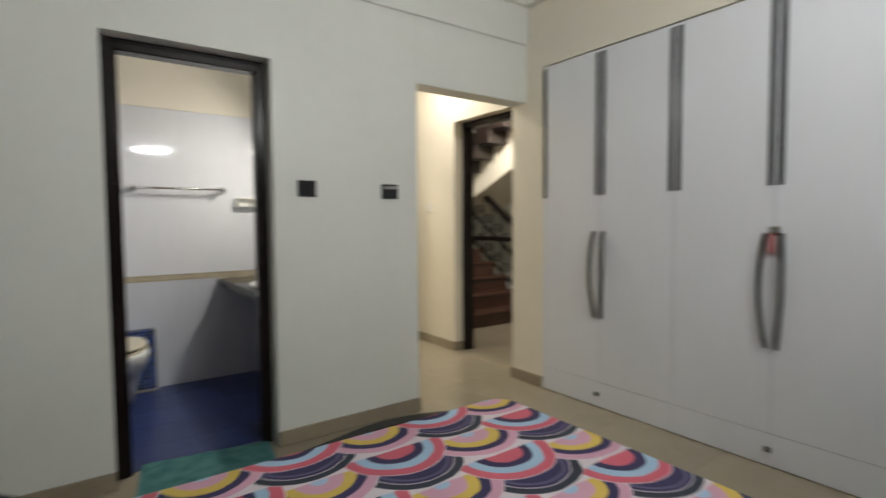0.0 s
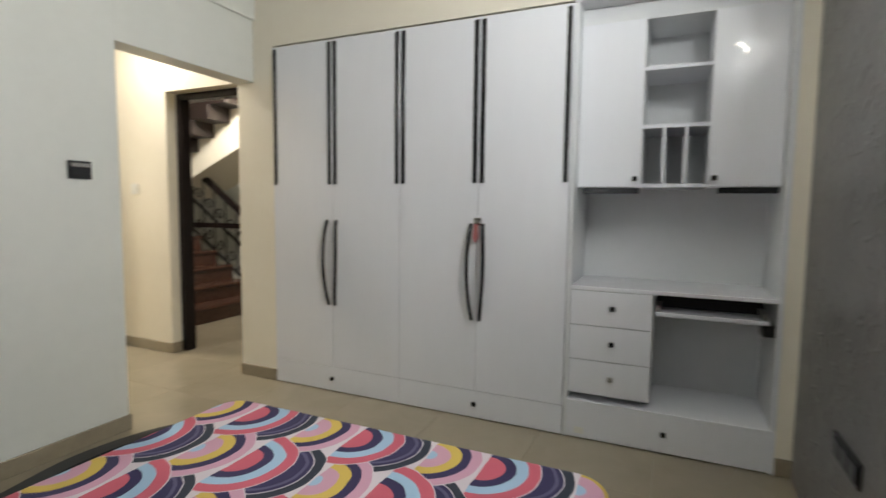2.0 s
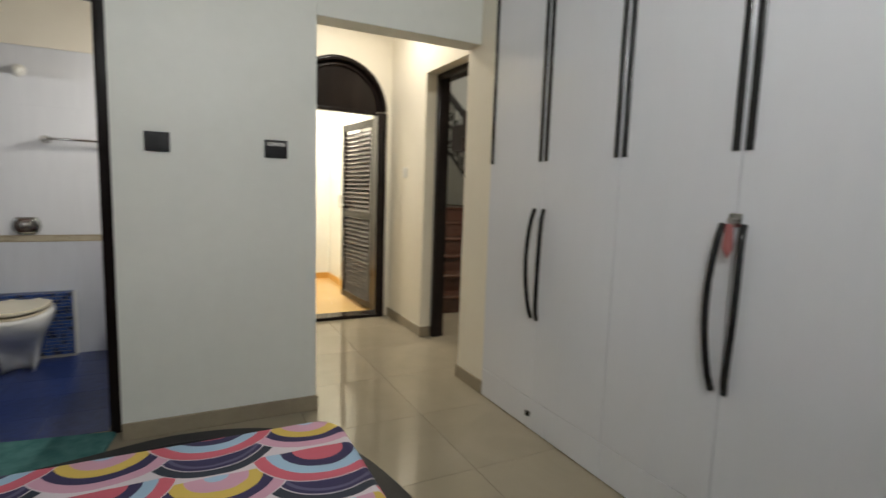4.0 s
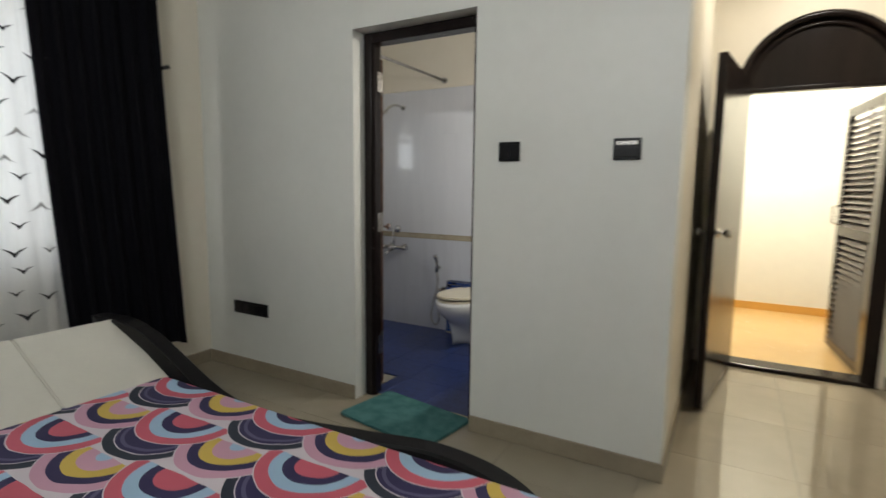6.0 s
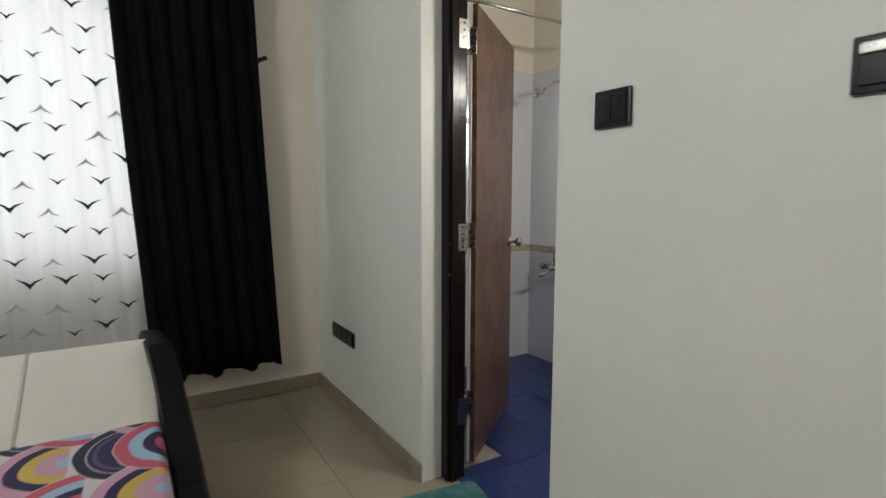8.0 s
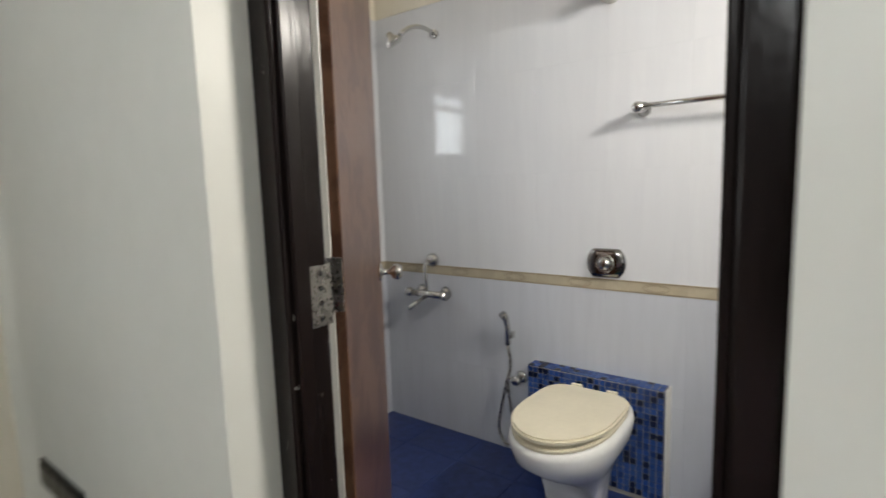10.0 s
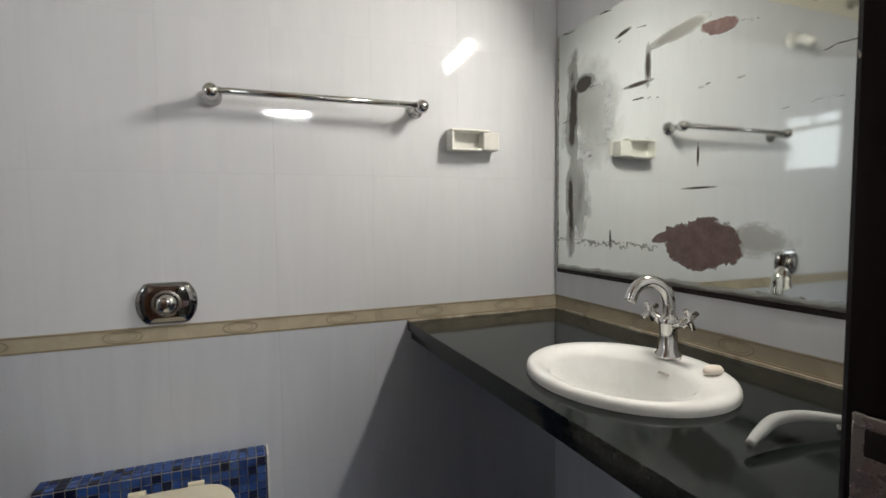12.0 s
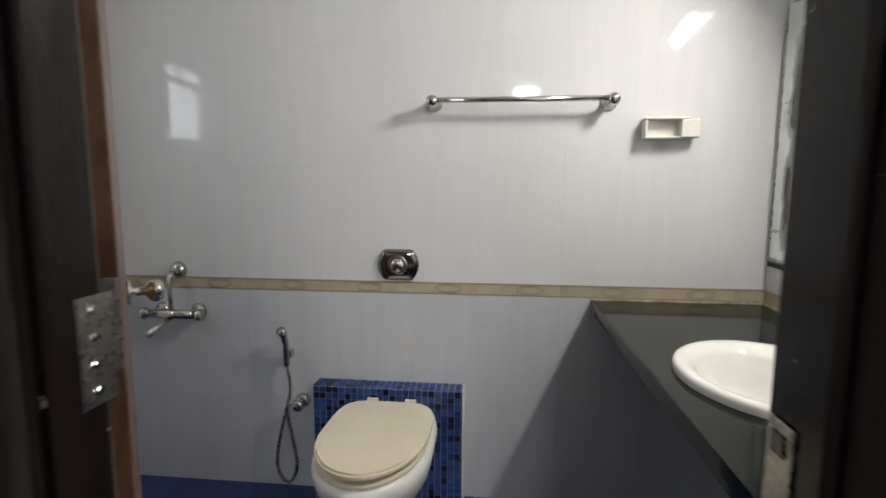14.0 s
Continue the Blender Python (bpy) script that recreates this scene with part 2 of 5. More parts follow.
def mirror_mat():
    """Old mirror: silvering worn along one edge, bare and greyed patches, broken scratch lines."""
    s = Nodes("old_mirror")
    v = s.coord()
    sep = s.t.nodes.new("ShaderNodeSeparateXYZ")
    s.link(v, sep.inputs[0])
    y, z = sep.outputs[1], sep.outputs[2]
    n1 = s.m('SUBTRACT', s.noise(9.0, 7.0, v, 0.6, 0.4), 0.5)
    n2 = s.m('SUBTRACT', s.noise(30.0, 5.0, v, 0.7), 0.5)
    n3 = s.m('SUBTRACT', s.noise(5.0, 3.0, v), 0.5)

    def spot(cy, cz, ry, rz, rough, lo, hi, tilt=0.0, grain=None):
        dy = s.m('SUBTRACT', y, cy)
        dz = s.m('SUBTRACT', s.m('SUBTRACT', z, cz), s.m('MULTIPLY', dy, tilt))
        a, q = s.m('DIVIDE', dy, ry), s.m('DIVIDE', dz, rz)
        r = s.m('SQRT', s.m('ADD', s.m('MULTIPLY', a, a), s.m('MULTIPLY', q, q)))
        return s.ramp(s.m('ADD', r, s.m('MULTIPLY', n1 if grain is None else grain, rough)), hi, lo)

    def most(*fs):
        out = fs[0]
        for f in fs[1:]:
            out = s.m('MAXIMUM', out, f)
        return out
    bare = most(spot(0.925, 1.072, 0.125, 0.066, 1.6, 0.94, 1.0), spot(1.04, 1.085, 0.05, 0.016, 1.2, 0.92, 1.0, -0.25),
                spot(0.872, 1.600, 0.055, 0.022, 1.8, 0.90, 1.0, 0.15))
    grey = most(s.m('MULTIPLY', spot(0.77, 1.085, 0.085, 0.040, 1.4, 0.6, 1.1), 0.55), s.m('MULTIPLY', spot(1.02, 1.628, 0.10, 0.020, 1.2, 0.7, 1.1, -0.1), 0.9))
    # brown-black bloom down the edge by the back wall, fading outwards
    edge = most(spot(1.460, 1.50, 0.040, 0.21, 1.5, 0.45, 1.1), spot(1.470, 1.17, 0.030, 0.17, 1.5, 0.45, 1.1),
                spot(1.400, 1.590, 0.065, 0.036, 1.2, 0.6, 1.0), s.m('MULTIPLY', spot(1.37, 1.48, 0.13, 0.18, 1.6, 0.1, 1.2), 0.5),
                s.m('MULTIPLY', spot(1.42, 1.22, 0.05, 0.13, 2.0, 0.2, 1.2), 0.7))
    hook = most(spot(1.112, 1.575, 0.013, 0.062, 0.6, 0.5, 1.1), spot(1.15, 1.528, 0.06, 0.007, 0.6, 0.6, 1.1), spot(1.215, 1.695, 0.035, 0.007, 0.8, 0.6, 1.1, -0.15),
                spot(0.932, 1.215, 0.055, 0.0035, 0.8, 0.5, 1.1), spot(0.935, 1.30, 0.004, 0.03, 0.9, 0.5, 1.1), spot(1.262, 1.07, 0.005, 0.035, 1.5, 0.5, 1.1, grain=n2))
    # broken scratches running along the glass
    row = s.m('FRACT', s.m('ADD', s.m('MULTIPLY', z, 9.5), s.m('MULTIPLY', n3, 0.9)))
    gate = s.m('MULTIPLY', s.ramp(s.noise(14.0, 3.0, s.coord((1, 1.0, 0.5))), 0.56, 0.62), s.ramp(z, 1.36, 1.42))
    scratch = s.m('MULTIPLY', s.ramp(row, 0.050, 0.02), gate)
    # one wandering crack line low down
    wave = s.m('ABSOLUTE', s.m('SUBTRACT', s.m('SUBTRACT', z, 1.055), s.m('MULTIPLY', n2, 0.10)))
    crack = s.m('MULTIPLY', s.m('MULTIPLY', s.ramp(wave, 0.006, 0.002), s.ramp(y, 1.06, 1.08)), 0.75)
    low = s.m('MULTIPLY', s.ramp(s.m('ADD', z, s.m('MULTIPLY', n1, 0.03)), 0.972, 0.958), 0.9)
    dark = most(edge, hook, scratch, crack, low)
    c = s.mix(dark, (0.84, 0.88, 0.85), (0.040, 0.032, 0.024))
    c = s.mix(grey, c, (0.17, 0.165, 0.15))
    c = s.mix(bare, c, s.mix(s.ramp(n2, -0.2, 0.2), (0.10, 0.062, 0.058), (0.17, 0.115, 0.105)))
    s.base(c)
    worn = most(bare, dark, grey)
    s.link(s.m('SUBTRACT', 1.0, worn), s.b.inputs["Metallic"])
    s.link(s.m('ADD', s.m('ADD', 0.03, s.m('MULTIPLY', s.ramp(n3, -0.1, 0.25), 0.05)), s.m('MULTIPLY', worn, 0.2)), s.b.inputs["Roughness"])
    return s.mat


M_MIRROR = mirror_mat()


def scallop_mat():
    """Printed bed sheet: overlapping half rounds of concentric bands, in three colourways."""
    s = Nodes("scallop_print_sheet")
    v = s.coord()
    nz = s.n("ShaderNodeTexNoise", Scale=5.0, Detail=2.0)
    s.link(v, nz.inputs["Vector"])
    sep = s.t.nodes.new("ShaderNodeSeparateXYZ")
    s.link(v, sep.inputs[0])
    wob = s.m('MULTIPLY', s.m('SUBTRACT', nz.outputs["Fac"], 0.5), 0.03)
    u = s.m('ADD', sep.outputs[0], wob)
    w = s.m('ADD', s.m('MULTIPLY', sep.outputs[1], -1.0), wob)
    COLUMN, PERIOD, RU, RV = 0.615, 0.515, 0.205, 0.195
    PINK, CORAL, NAVY = (0.60, 0.34, 0.45), (0.58, 0.125, 0.17), (0.045, 0.038, 0.10)
    BLUE, YEL, SLATE, PALE = (0.36, 0.52, 0.68), (0.64, 0.46, 0.11), (0.035, 0.042, 0.060), (0.66, 0.60, 0.64)
    coral = [(0.0, CORAL), (0.39, NAVY), (0.57, BLUE), (0.77, CORAL), (0.98, PALE)]
    pink = [(0.0, BLUE), (0.16, PINK), (0.42, YEL), (0.62, NAVY), (0.79, PINK), (0.98, PALE)]
    slate = [(0.0, PINK), (0.30, NAVY), (0.66, (0.11, 0.105, 0.19)), (0.72, NAVY), (0.80, PALE), (0.82, SLATE), (0.985, PALE)]
    kinds = [(0.0, coral), (0.11, slate), (0.31, pink)]

    def bands(d, stops):
        ramp = s.t.nodes.new("ShaderNodeValToRGB")
        ramp.color_ramp.interpolation = 'CONSTANT'
        el = ramp.color_ramp.elements
        el[0].position, el[0].color = 0.0, (*stops[0][1], 1)
        el[1].position, el[1].color = stops[-1][0], (*stops[-1][1], 1)
        for p, c in stops[1:-1]:
            e = el.new(p)
            e.color = (*c, 1)
        s.link(d, ramp.inputs[0])
        return ramp.outputs[0]
    # the half round whose middle lies farthest back is on top
    c, best = None, None
    for odd in (0, 1):
        cu = s.m('DIVIDE', s.m('ADD', u, 0.235 - odd * COLUMN / 2), COLUMN)
        du = s.m('MULTIPLY', s.m('SUBTRACT', cu, s.m('ROUND', cu)), COLUMN / RU)
        for off, stops in kinds:
            base = 1.345 + off + odd * PERIOD / 2 - RV
            dw = s.m('MULTIPLY', s.m('FRACT', s.m('DIVIDE', s.m('ADD', w, 10 * PERIOD - base), PERIOD)), PERIOD)
            dv = s.m('DIVIDE', dw, RV)
            d = s.m('SQRT', s.m('ADD', s.m('MULTIPLY', du, du), s.m('MULTIPLY', dv, dv)))
            score = s.m('SUBTRACT', s.m('MULTIPLY', s.m('LESS_THAN', d, 1.0), s.m('ADD', dw, 1.0)), 0.5)
            col = bands(d, stops)
            if c is None:
                c, best = col, score
            else:
                c = s.mix(s.m('GREATER_THAN', score, best), c, col)
                best = s.m('MAXIMUM', best, score)
    s.base(c)
    s.set(0.75, 0, 0.2)
    s.bump(s.m('ADD', s.noise(6.0, 3.0), s.m('MULTIPLY', s.noise(500.0, 1.0), 0.05)), 0.25, 0.02)
    return s.mat


M_SHEET = scallop_mat()


# ---- mesh helpers ----
def part(name, bm, material, parent=None, label="", smooth=False, kind="", category=""):
    me = bpy.data.meshes.new(name)
    bm.to_mesh(me)
    bm.free()
    me.materials.append(material)
    if smooth:
        for p in me.polygons:
            p.use_smooth = True
    ob = new(name, me)
    ob.parent = parent
    return tagged(ob, label, category, "", kind)


def empty(name, label, category, group="", kind="", at=(0, 0, 0)):
    ob = new(name)
    ob.location = at
    return tagged(ob, label, category, group, kind)


def add_box(bm, x0, x1, y0, y1, z0, z1, m=None):
    vs = [bm.verts.new((x, y, z)) for x in (x0, x1) for y in (y0, y1) for z in (z0, z1)]
    for q in ((0, 1, 3, 2), (4, 6, 7, 5), (0, 4, 5, 1), (2, 3, 7, 6), (0, 2, 6, 4), (1, 5, 7, 3)):
        bm.faces.new([vs[i] for i in q])
    if m is not None:
        for v in vs:
            v.co = m @ v.co
    return vs


def box(x0, x1, y0, y1, z0, z1, bevel=0.0, seg=2, m=None):
    bm = bmesh.new()
    add_box(bm, min(x0, x1), max(x0, x1), min(y0, y1), max(y0, y1), min(z0, z1), max(z0, z1))
    bmesh.ops.recalc_face_normals(bm, faces=bm.faces)
    if bevel:
        bmesh.ops.bevel(bm, geom=bm.edges[:], offset=bevel, segments=seg, affect='EDGES', profile=0.5)
    if m is not None:
        bm.transform(m)
    return bm


def tube(points, radius, sides=10, closed=False, radii=None):
    """A round bar along points."""
    bm = bmesh.new()
    pts = [Vector(p) for p in points]
    rings, n = [], len(pts)
    ref = None
    for i, p in enumerate(pts):
        a = pts[(i - 1) % n] if (closed or i > 0) else p
        b = pts[(i + 1) % n] if (closed or i < n - 1) else p
        d = (b - a).normalized()
        if ref is None:
            ref = d.orthogonal().normalized()
        ref = (ref - d * ref.dot(d))
        ref = ref.normalized() if ref.length > 1e-5 else d.orthogonal().normalized()
        side = d.cross(ref)
        r = radii[i] if radii else radius
        rings.append([bm.verts.new(p + r * (math.cos(t) * ref + math.sin(t) * side)) for t in [2 * math.pi * k / sides for k in range(sides)]])
    for i in range(n if closed else n - 1):
        A, B = rings[i], rings[(i + 1) % n]
        for k in range(sides):
            bm.faces.new((A[k], A[(k + 1) % sides], B[(k + 1) % sides], B[k]))
    if not closed:
        bm.faces.new(rings[0][::-1])
        bm.faces.new(rings[-1])
    bmesh.ops.recalc_face_normals(bm, faces=bm.faces)
    return bm


def lathe(profile, sides=24, m=None, sx=1.0, sy=1.0):
    """Profile of (r, z) turned about z."""
    bm = bmesh.new()
    rings = []
    for r, z in profile:
        rings.append([bm.verts.new((sx * r * math.cos(2 * math.pi * k / sides), sy * r * math.sin(2 * math.pi * k / sides), z)) for k in range(sides)])
    for A, B in zip(rings, rings[1:]):
        for k in range(sides):
            bm.faces.new((A[k], A[(k + 1) % sides], B[(k + 1) % sides], B[k]))
    bm.faces.new(rings[0][::-1])
    bm.faces.new(rings[-1])
    bmesh.ops.recalc_face_normals(bm, faces=bm.faces)
    if m is not None:
        bm.transform(m)
    return bm


def extrude_poly(pts2, z0, z1, m=None, bevel=0.0):
    """A flat outline in x, y made thick in z."""
    bm = bmesh.new()
    lo = [bm.verts.new((x, y, z0)) for x, y in pts2]
    hi = [bm.verts.new((x, y, z1)) for x, y in pts2]
    n = len(pts2)
    bm.faces.new(lo[::-1])
    bm.faces.new(hi)
    for i in range(n):
        bm.faces.new((lo[i], lo[(i + 1) % n], hi[(i + 1) % n], hi[i]))
    bmesh.ops.recalc_face_normals(bm, faces=bm.faces)
    if bevel:
        ed = [e for e in bm.edges if abs(e.verts[0].co.z - e.verts[1].co.z) < 1e-6]
        bmesh.ops.bevel(bm, geom=ed, offset=bevel, segments=2, affect='EDGES')
    if m is not None:
        bm.transform(m)
    return bm


def strut(bm, a, b, w, h):
    """A square bar from a to b, added to bm."""
    a, b = Vector(a), Vector(b)
    d = b - a
    m = Matrix.Translation(a) @ d.to_track_quat('Z', 'Y').to_matrix().to_4x4()
    add_box(bm, -w / 2, w / 2, -h / 2, h / 2, 0, d.length, m)


def bend(a, b, c, n=8):
    """Points on a soft curve from a past b to c."""
    a, b, c = Vector(a), Vector(b), Vector(c)
    return [(1 - t) ** 2 * a + 2 * t * (1 - t) * b + t * t * c for t in [i / n for i in range(n + 1)]]


def wall(name, label, boxes, material, parent=None):
    bm = bmesh.new()
    for b in boxes:
        add_box(bm, *b)
    bmesh.ops.recalc_face_normals(bm, faces=bm.faces)
    return part(name, bm, material, parent, label, kind="structure", category="wall")


# ---- plan ----
LEFT, GREY, RIGHT, CEIL = -2.37, -3.29, 1.615, 2.86
T = 0.20                      # wall between bedroom and bathroom
DL, DR, DTOP = -1.045, -0.290, 2.105   # bathroom door opening
PX0, PX1 = 0.63, 1.755         # passage
ARCHY = 1.87
BX0, BX1, BY1 = -2.16, 0.34, 1.57     # bathroom inside

wall_bath = wall("wall_bathroom_side", "off-white painted wall with a bathroom doorway",
                 [(LEFT - 0.2, DL, 0, T, 0, CEIL), (DR, PX0, 0, T, 0, CEIL), (DL, DR, 0, T, DTOP, CEIL)], M_WALL)
part("lintel_beam", box(PX0, RIGHT, 0.0, 0.16, 2.115, CEIL, 0.006), M_WALL, wall_bath)
part("upper_ledge", box(LEFT, RIGHT, -0.02, -0.001, 2.535, CEIL, 0.004), M_WALL, wall_bath)
wall_ward = wall("wall_wardrobe_side", "cream painted wall around a built-in wardrobe",
                 [(RIGHT, 2.3, -3.22, -0.175, 2.345, CEIL), (RIGHT, 2.3, -0.174, 0.155, 0, CEIL),
                  (RIGHT, 2.3, GREY, -3.22, 0, CEIL), (2.2, 2.3, -3.21, -0.175, 0, 2.345)], M_CREAM)
wall("wall_grey", "dark grey embossed wallpaper accent wall", [(LEFT - 0.2, 2.3, GREY - 0.2, GREY, 0, CEIL)], M_GREY)
WY0, WY1, WZ0, WZ1 = -2.55, -0.82, 0.85, 2.2
wall("wall_window_side", "off-white painted wall with a curtained window",
     [(LEFT - 0.2, LEFT, GREY, WY0, 0, CEIL), (LEFT - 0.2, LEFT, WY1, 0, 0, CEIL),
      (LEFT - 0.2, LEFT, WY0, WY1, 0, WZ0), (LEFT - 0.2, LEFT, WY0, WY1, WZ1, CEIL)], M_CREAM)
wall("wall_passage_left", "cream painted passage wall", [(BX1 + 0.012, PX0, T, ARCHY + 0.2, 0, CEIL)], M_CREAM)
SY0, SY1, STOP = 0.25, 1.09, 2.17    # doorway to the staircase
wall("wall_passage_right", "cream painted passage wall with a doorway to the stairs",
     [(PX1, PX1 + 0.2, 0.155, SY0, 0, CEIL), (PX1, PX1 + 0.2, SY1, ARCHY, 0, CEIL), (PX1, PX1 + 0.2, SY0, SY1, STOP, CEIL)], M_CREAM)
# arched wall at the end of the passage
ACX, ACZ, ACR, AX0, AX1 = 1.245, 1.935, 0.458, 0.787, 1.703
bm = bmesh.new()
NSEG = 20
for x0, x1 in ((PX0, AX0), (AX1, PX1 + 0.2)):
    add_box(bm, x0, x1, ARCHY, ARCHY + 0.2, 0, CEIL)
for k in range(NSEG):
    xs = [ACX - ACR + 2 * ACR * q / NSEG for q in (k, k + 1)]
    zs = [ACZ + math.sqrt(max(0.0, ACR ** 2 - (x - ACX) ** 2)) for x in xs]
    vs = [bm.verts.new((xs[i], y, z)) for y in (ARCHY, ARCHY + 0.2) for i, z in ((0, zs[0]), (1, zs[1]), (1, CEIL), (0, CEIL))]
    for q in ((0, 1, 2, 3), (7, 6, 5, 4), (0, 4, 5, 1)):
        bm.faces.new([vs[i] for i in q])
bmesh.ops.recalc_face_normals(bm, faces=bm.faces)
part("wall_arch", bm, M_CREAM, None, "cream wall with a round-arched doorway", kind="structure", category="wall")

part("ceiling", box(LEFT - 0.2, 2.3, GREY - 0.2, ARCHY + 0.2, CEIL, CEIL + 0.15), M_CEIL, None, "white painted ceiling", kind="structure", category="ceiling")
bm = bmesh.new()
for a, b in (((LEFT, -0.03, CEIL - 0.03), (RIGHT, -0.03, CEIL - 0.03)), ((RIGHT - 0.03, GREY, CEIL - 0.03), (RIGHT - 0.03, 0, CEIL - 0.03))):
    strut(bm, a, b, 0.06, 0.06)
part("cornice", bm, M_CEIL, None, "white plaster cornice", kind="structure", category="trim")

# skirting, piece by piece
def skirting(boxes):
    for b in boxes:
        part("baseboard", box(*b, 0.003, 1), M_SKIRT, None, "beige tile skirting", kind="structure", category="baseboard")


SK = 0.085
skirting([(LEFT, DL, -0.012, -0.001, 0, SK), (DR, PX0 + 0.012, -0.012, -0.001, 0, SK), (PX0 + 0.001, PX0 + 0.012, 0, ARCHY, 0, SK),
          (LEFT + 0.001, LEFT + 0.012, GREY, -0.013, 0, SK), (RIGHT - 0.012, RIGHT - 0.001, -0.174, 0.167, 0, SK),
          (RIGHT, PX1, 0.156, 0.167, 0, SK), (PX1 - 0.012, PX1 - 0.001, SY1, ARCHY, 0, SK), (PX1 - 0.012, PX1 + 0.09, SY1 - 0.012, SY1 - 0.001, 0, SK)])
for b in ((RIGHT - 0.012, RIGHT - 0.001, GREY, -3.22, 0, SK),):
    skirting([b])


# ---- bathroom doorway ----
def door_frame(name, x0, x1, y0, y1, top, w, label):
    fr = empty(name, label, "door frame", kind="structure")
    for nm, b in (("jamb", (x0, x0 + w, y0, y1, 0, top)), ("jamb", (x1 - w + 0.01, x1, y0, y1 + 0.027, 0, top)), ("head", (x0 + w, x1 - w + 0.01, y0, y1, top - w, top))):
        part(nm, box(*b, 0.006, 2), M_CHIPPED, fr)
    for x in (x0 + w, x1 - w - 0.0):
        s = 1 if x == x0 + w else -1
        x = x if s > 0 else x + 0.01
        part("stop_bead", box(x, x + s * 0.012, y0 + 0.012, y1 - 0.045, 0, top - w, 0.003, 1), M_DARKWOOD, fr)
    return fr


door_1 = door_frame("door_1", DL + 0.003, DR - 0.003, 0.090, 0.180, DTOP - 0.003, 0.055, "dark stained wooden bathroom door frame, worn")
# strike plate on the free jamb
sp = part("strike_plate", box(DR - 0.0525, DR - 0.0485, 0.155, 0.195, 0.82, 1.00, 0.001, 1), M_STEEL, door_1, "worn steel strike plate")
for z in (0.85, 0.97):
    part("slot", box(DR - 0.0545, DR - 0.0527, 0.165, 0.185, z, z + 0.02), M_BLACK, sp)

HX, HY = -1.043, 0.243
LEAF_A = math.degrees(math.atan2(0.535, -0.415))
leaf_m = pose(HX, HY, 0.0, 0, 0, LEAF_A)
leaf = empty("bathroom_door", "brown marbled laminate bathroom door standing open inwards", "door")
part("leaf_panel", box(0.012, 0.70, -0.018, 0.018, 0.02, 2.0, 0.003, 2, leaf_m), M_LAMBROWN, leaf)
part("hinge_side_strip", box(0.007, 0.0118, 0.004, 0.018, 0.02, 2.0, 0.001, 1, leaf_m), M_WHITEPL, leaf, "thin white strip along the hinge side")
for hz in (0.30, 1.045, 1.85):
    hg = part("hinge", box(0.0042, 0.0068, -0.0165, 0.020, hz - 0.055, hz + 0.055, 0.001, 1, leaf_m), M_STEEL, leaf, "worn steel butt hinge")
    for k in range(5):
        z0 = hz - 0.055 + 0.022 * k
        part("knuckle", tube([leaf_m @ Vector((0.006, 0.026, z0 + 0.0006)), leaf_m @ Vector((0.006, 0.026, z0 + 0.0214))], 0.0075), M_STEEL, hg, smooth=True)
    part("hinge_flap", box(DL + 0.0585, DL + 0.0605, 0.138, 0.187, hz - 0.055, hz + 0.055), M_STEEL, hg)
    for dz in (-0.04, -0.013, 0.014, 0.041):
        part("screw", lathe([(0.001, 0), (0.0055, 0.0), (0.0045, 0.0016), (0.001, 0.002)], 8, leaf_m @ pose(0.0041, 0.002 + 0.004 * (1 if dz > 0 else -1), hz + dz, 0, -90, 0)), M_DARKCHROME, hg)
        part("screw", lathe([(0.001, 0), (0.0055, 0.0), (0.0045, 0.0016), (0.001, 0.002)], 8, pose(DL + 0.0606, 0.162, hz + dz, 0, 90, 0)), M_DARKCHROME, hg)


def door_knob(parent, m):
    kb = part("lock_knob", lathe([(0.004, 0), (0.028, 0.0), (0.028, 0.006), (0.010, 0.012), (0.009, 0.035), (0.024, 0.045), (0.027, 0.06), (0.020, 0.072), (0.002, 0.074)], 18, m), M_CHROME, parent, "chrome round door knob", True)
    return kb


door_knob(leaf, leaf_m @ pose(0.64, -0.018, 0.965, 90, 0, 0))
door_knob(leaf, leaf_m @ pose(0.64, 0.018, 0.965, -90, 0, 0))


# ---- arch doorway, its doors and the balcony ----
arch = empty("arch_door_frame", "dark wooden arched door frame with a solid half-round panel", "door frame", kind="structure")
for nm, b in (("jamb", (AX0, AX0 + 0.09, ARCHY - 0.02, ARCHY + 0.12, 0, ACZ)), ("jamb", (AX1 - 0.09, AX1, ARCHY - 0.02, ARCHY + 0.12, 0, ACZ)),
              ("transom", (AX0 + 0.09, AX1 - 0.09, ARCHY + 0.01, ARCHY + 0.1, 1.918, 1.95)), ("threshold", (AX0, AX1, ARCHY - 0.03, ARCHY + 0.15, 0.0, 0.03))):
    part(nm, box(*b, 0.006), M_DARKWOOD, arch)
half = [(ACX + (ACR - 0.005) * math.cos(math.pi * k / 24), (ACR - 0.005) * math.sin(math.pi * k / 24)) for k in range(25)]
m_up = Matrix(((1, 0, 0, 0), (0, 0, -1, ARCHY + 0.06), (0, 1, 0, ACZ + 0.012), (0, 0, 0, 1)))
part("half_round_panel", extrude_poly(half, 0.0, 0.03, m_up), M_DARKWOOD, arch)
for rr, rad, yy in ((ACR - 0.025, 0.024, -0.01), (ACR - 0.075, 0.012, 0.015)):
    part("arch_moulding", tube([(ACX + rr * math.cos(math.pi * k / 28), ARCHY + yy, ACZ + 0.01 + rr * math.sin(math.pi * k / 28)) for k in range(29)], rad, 8), M_DARKWOOD, arch, smooth=True)

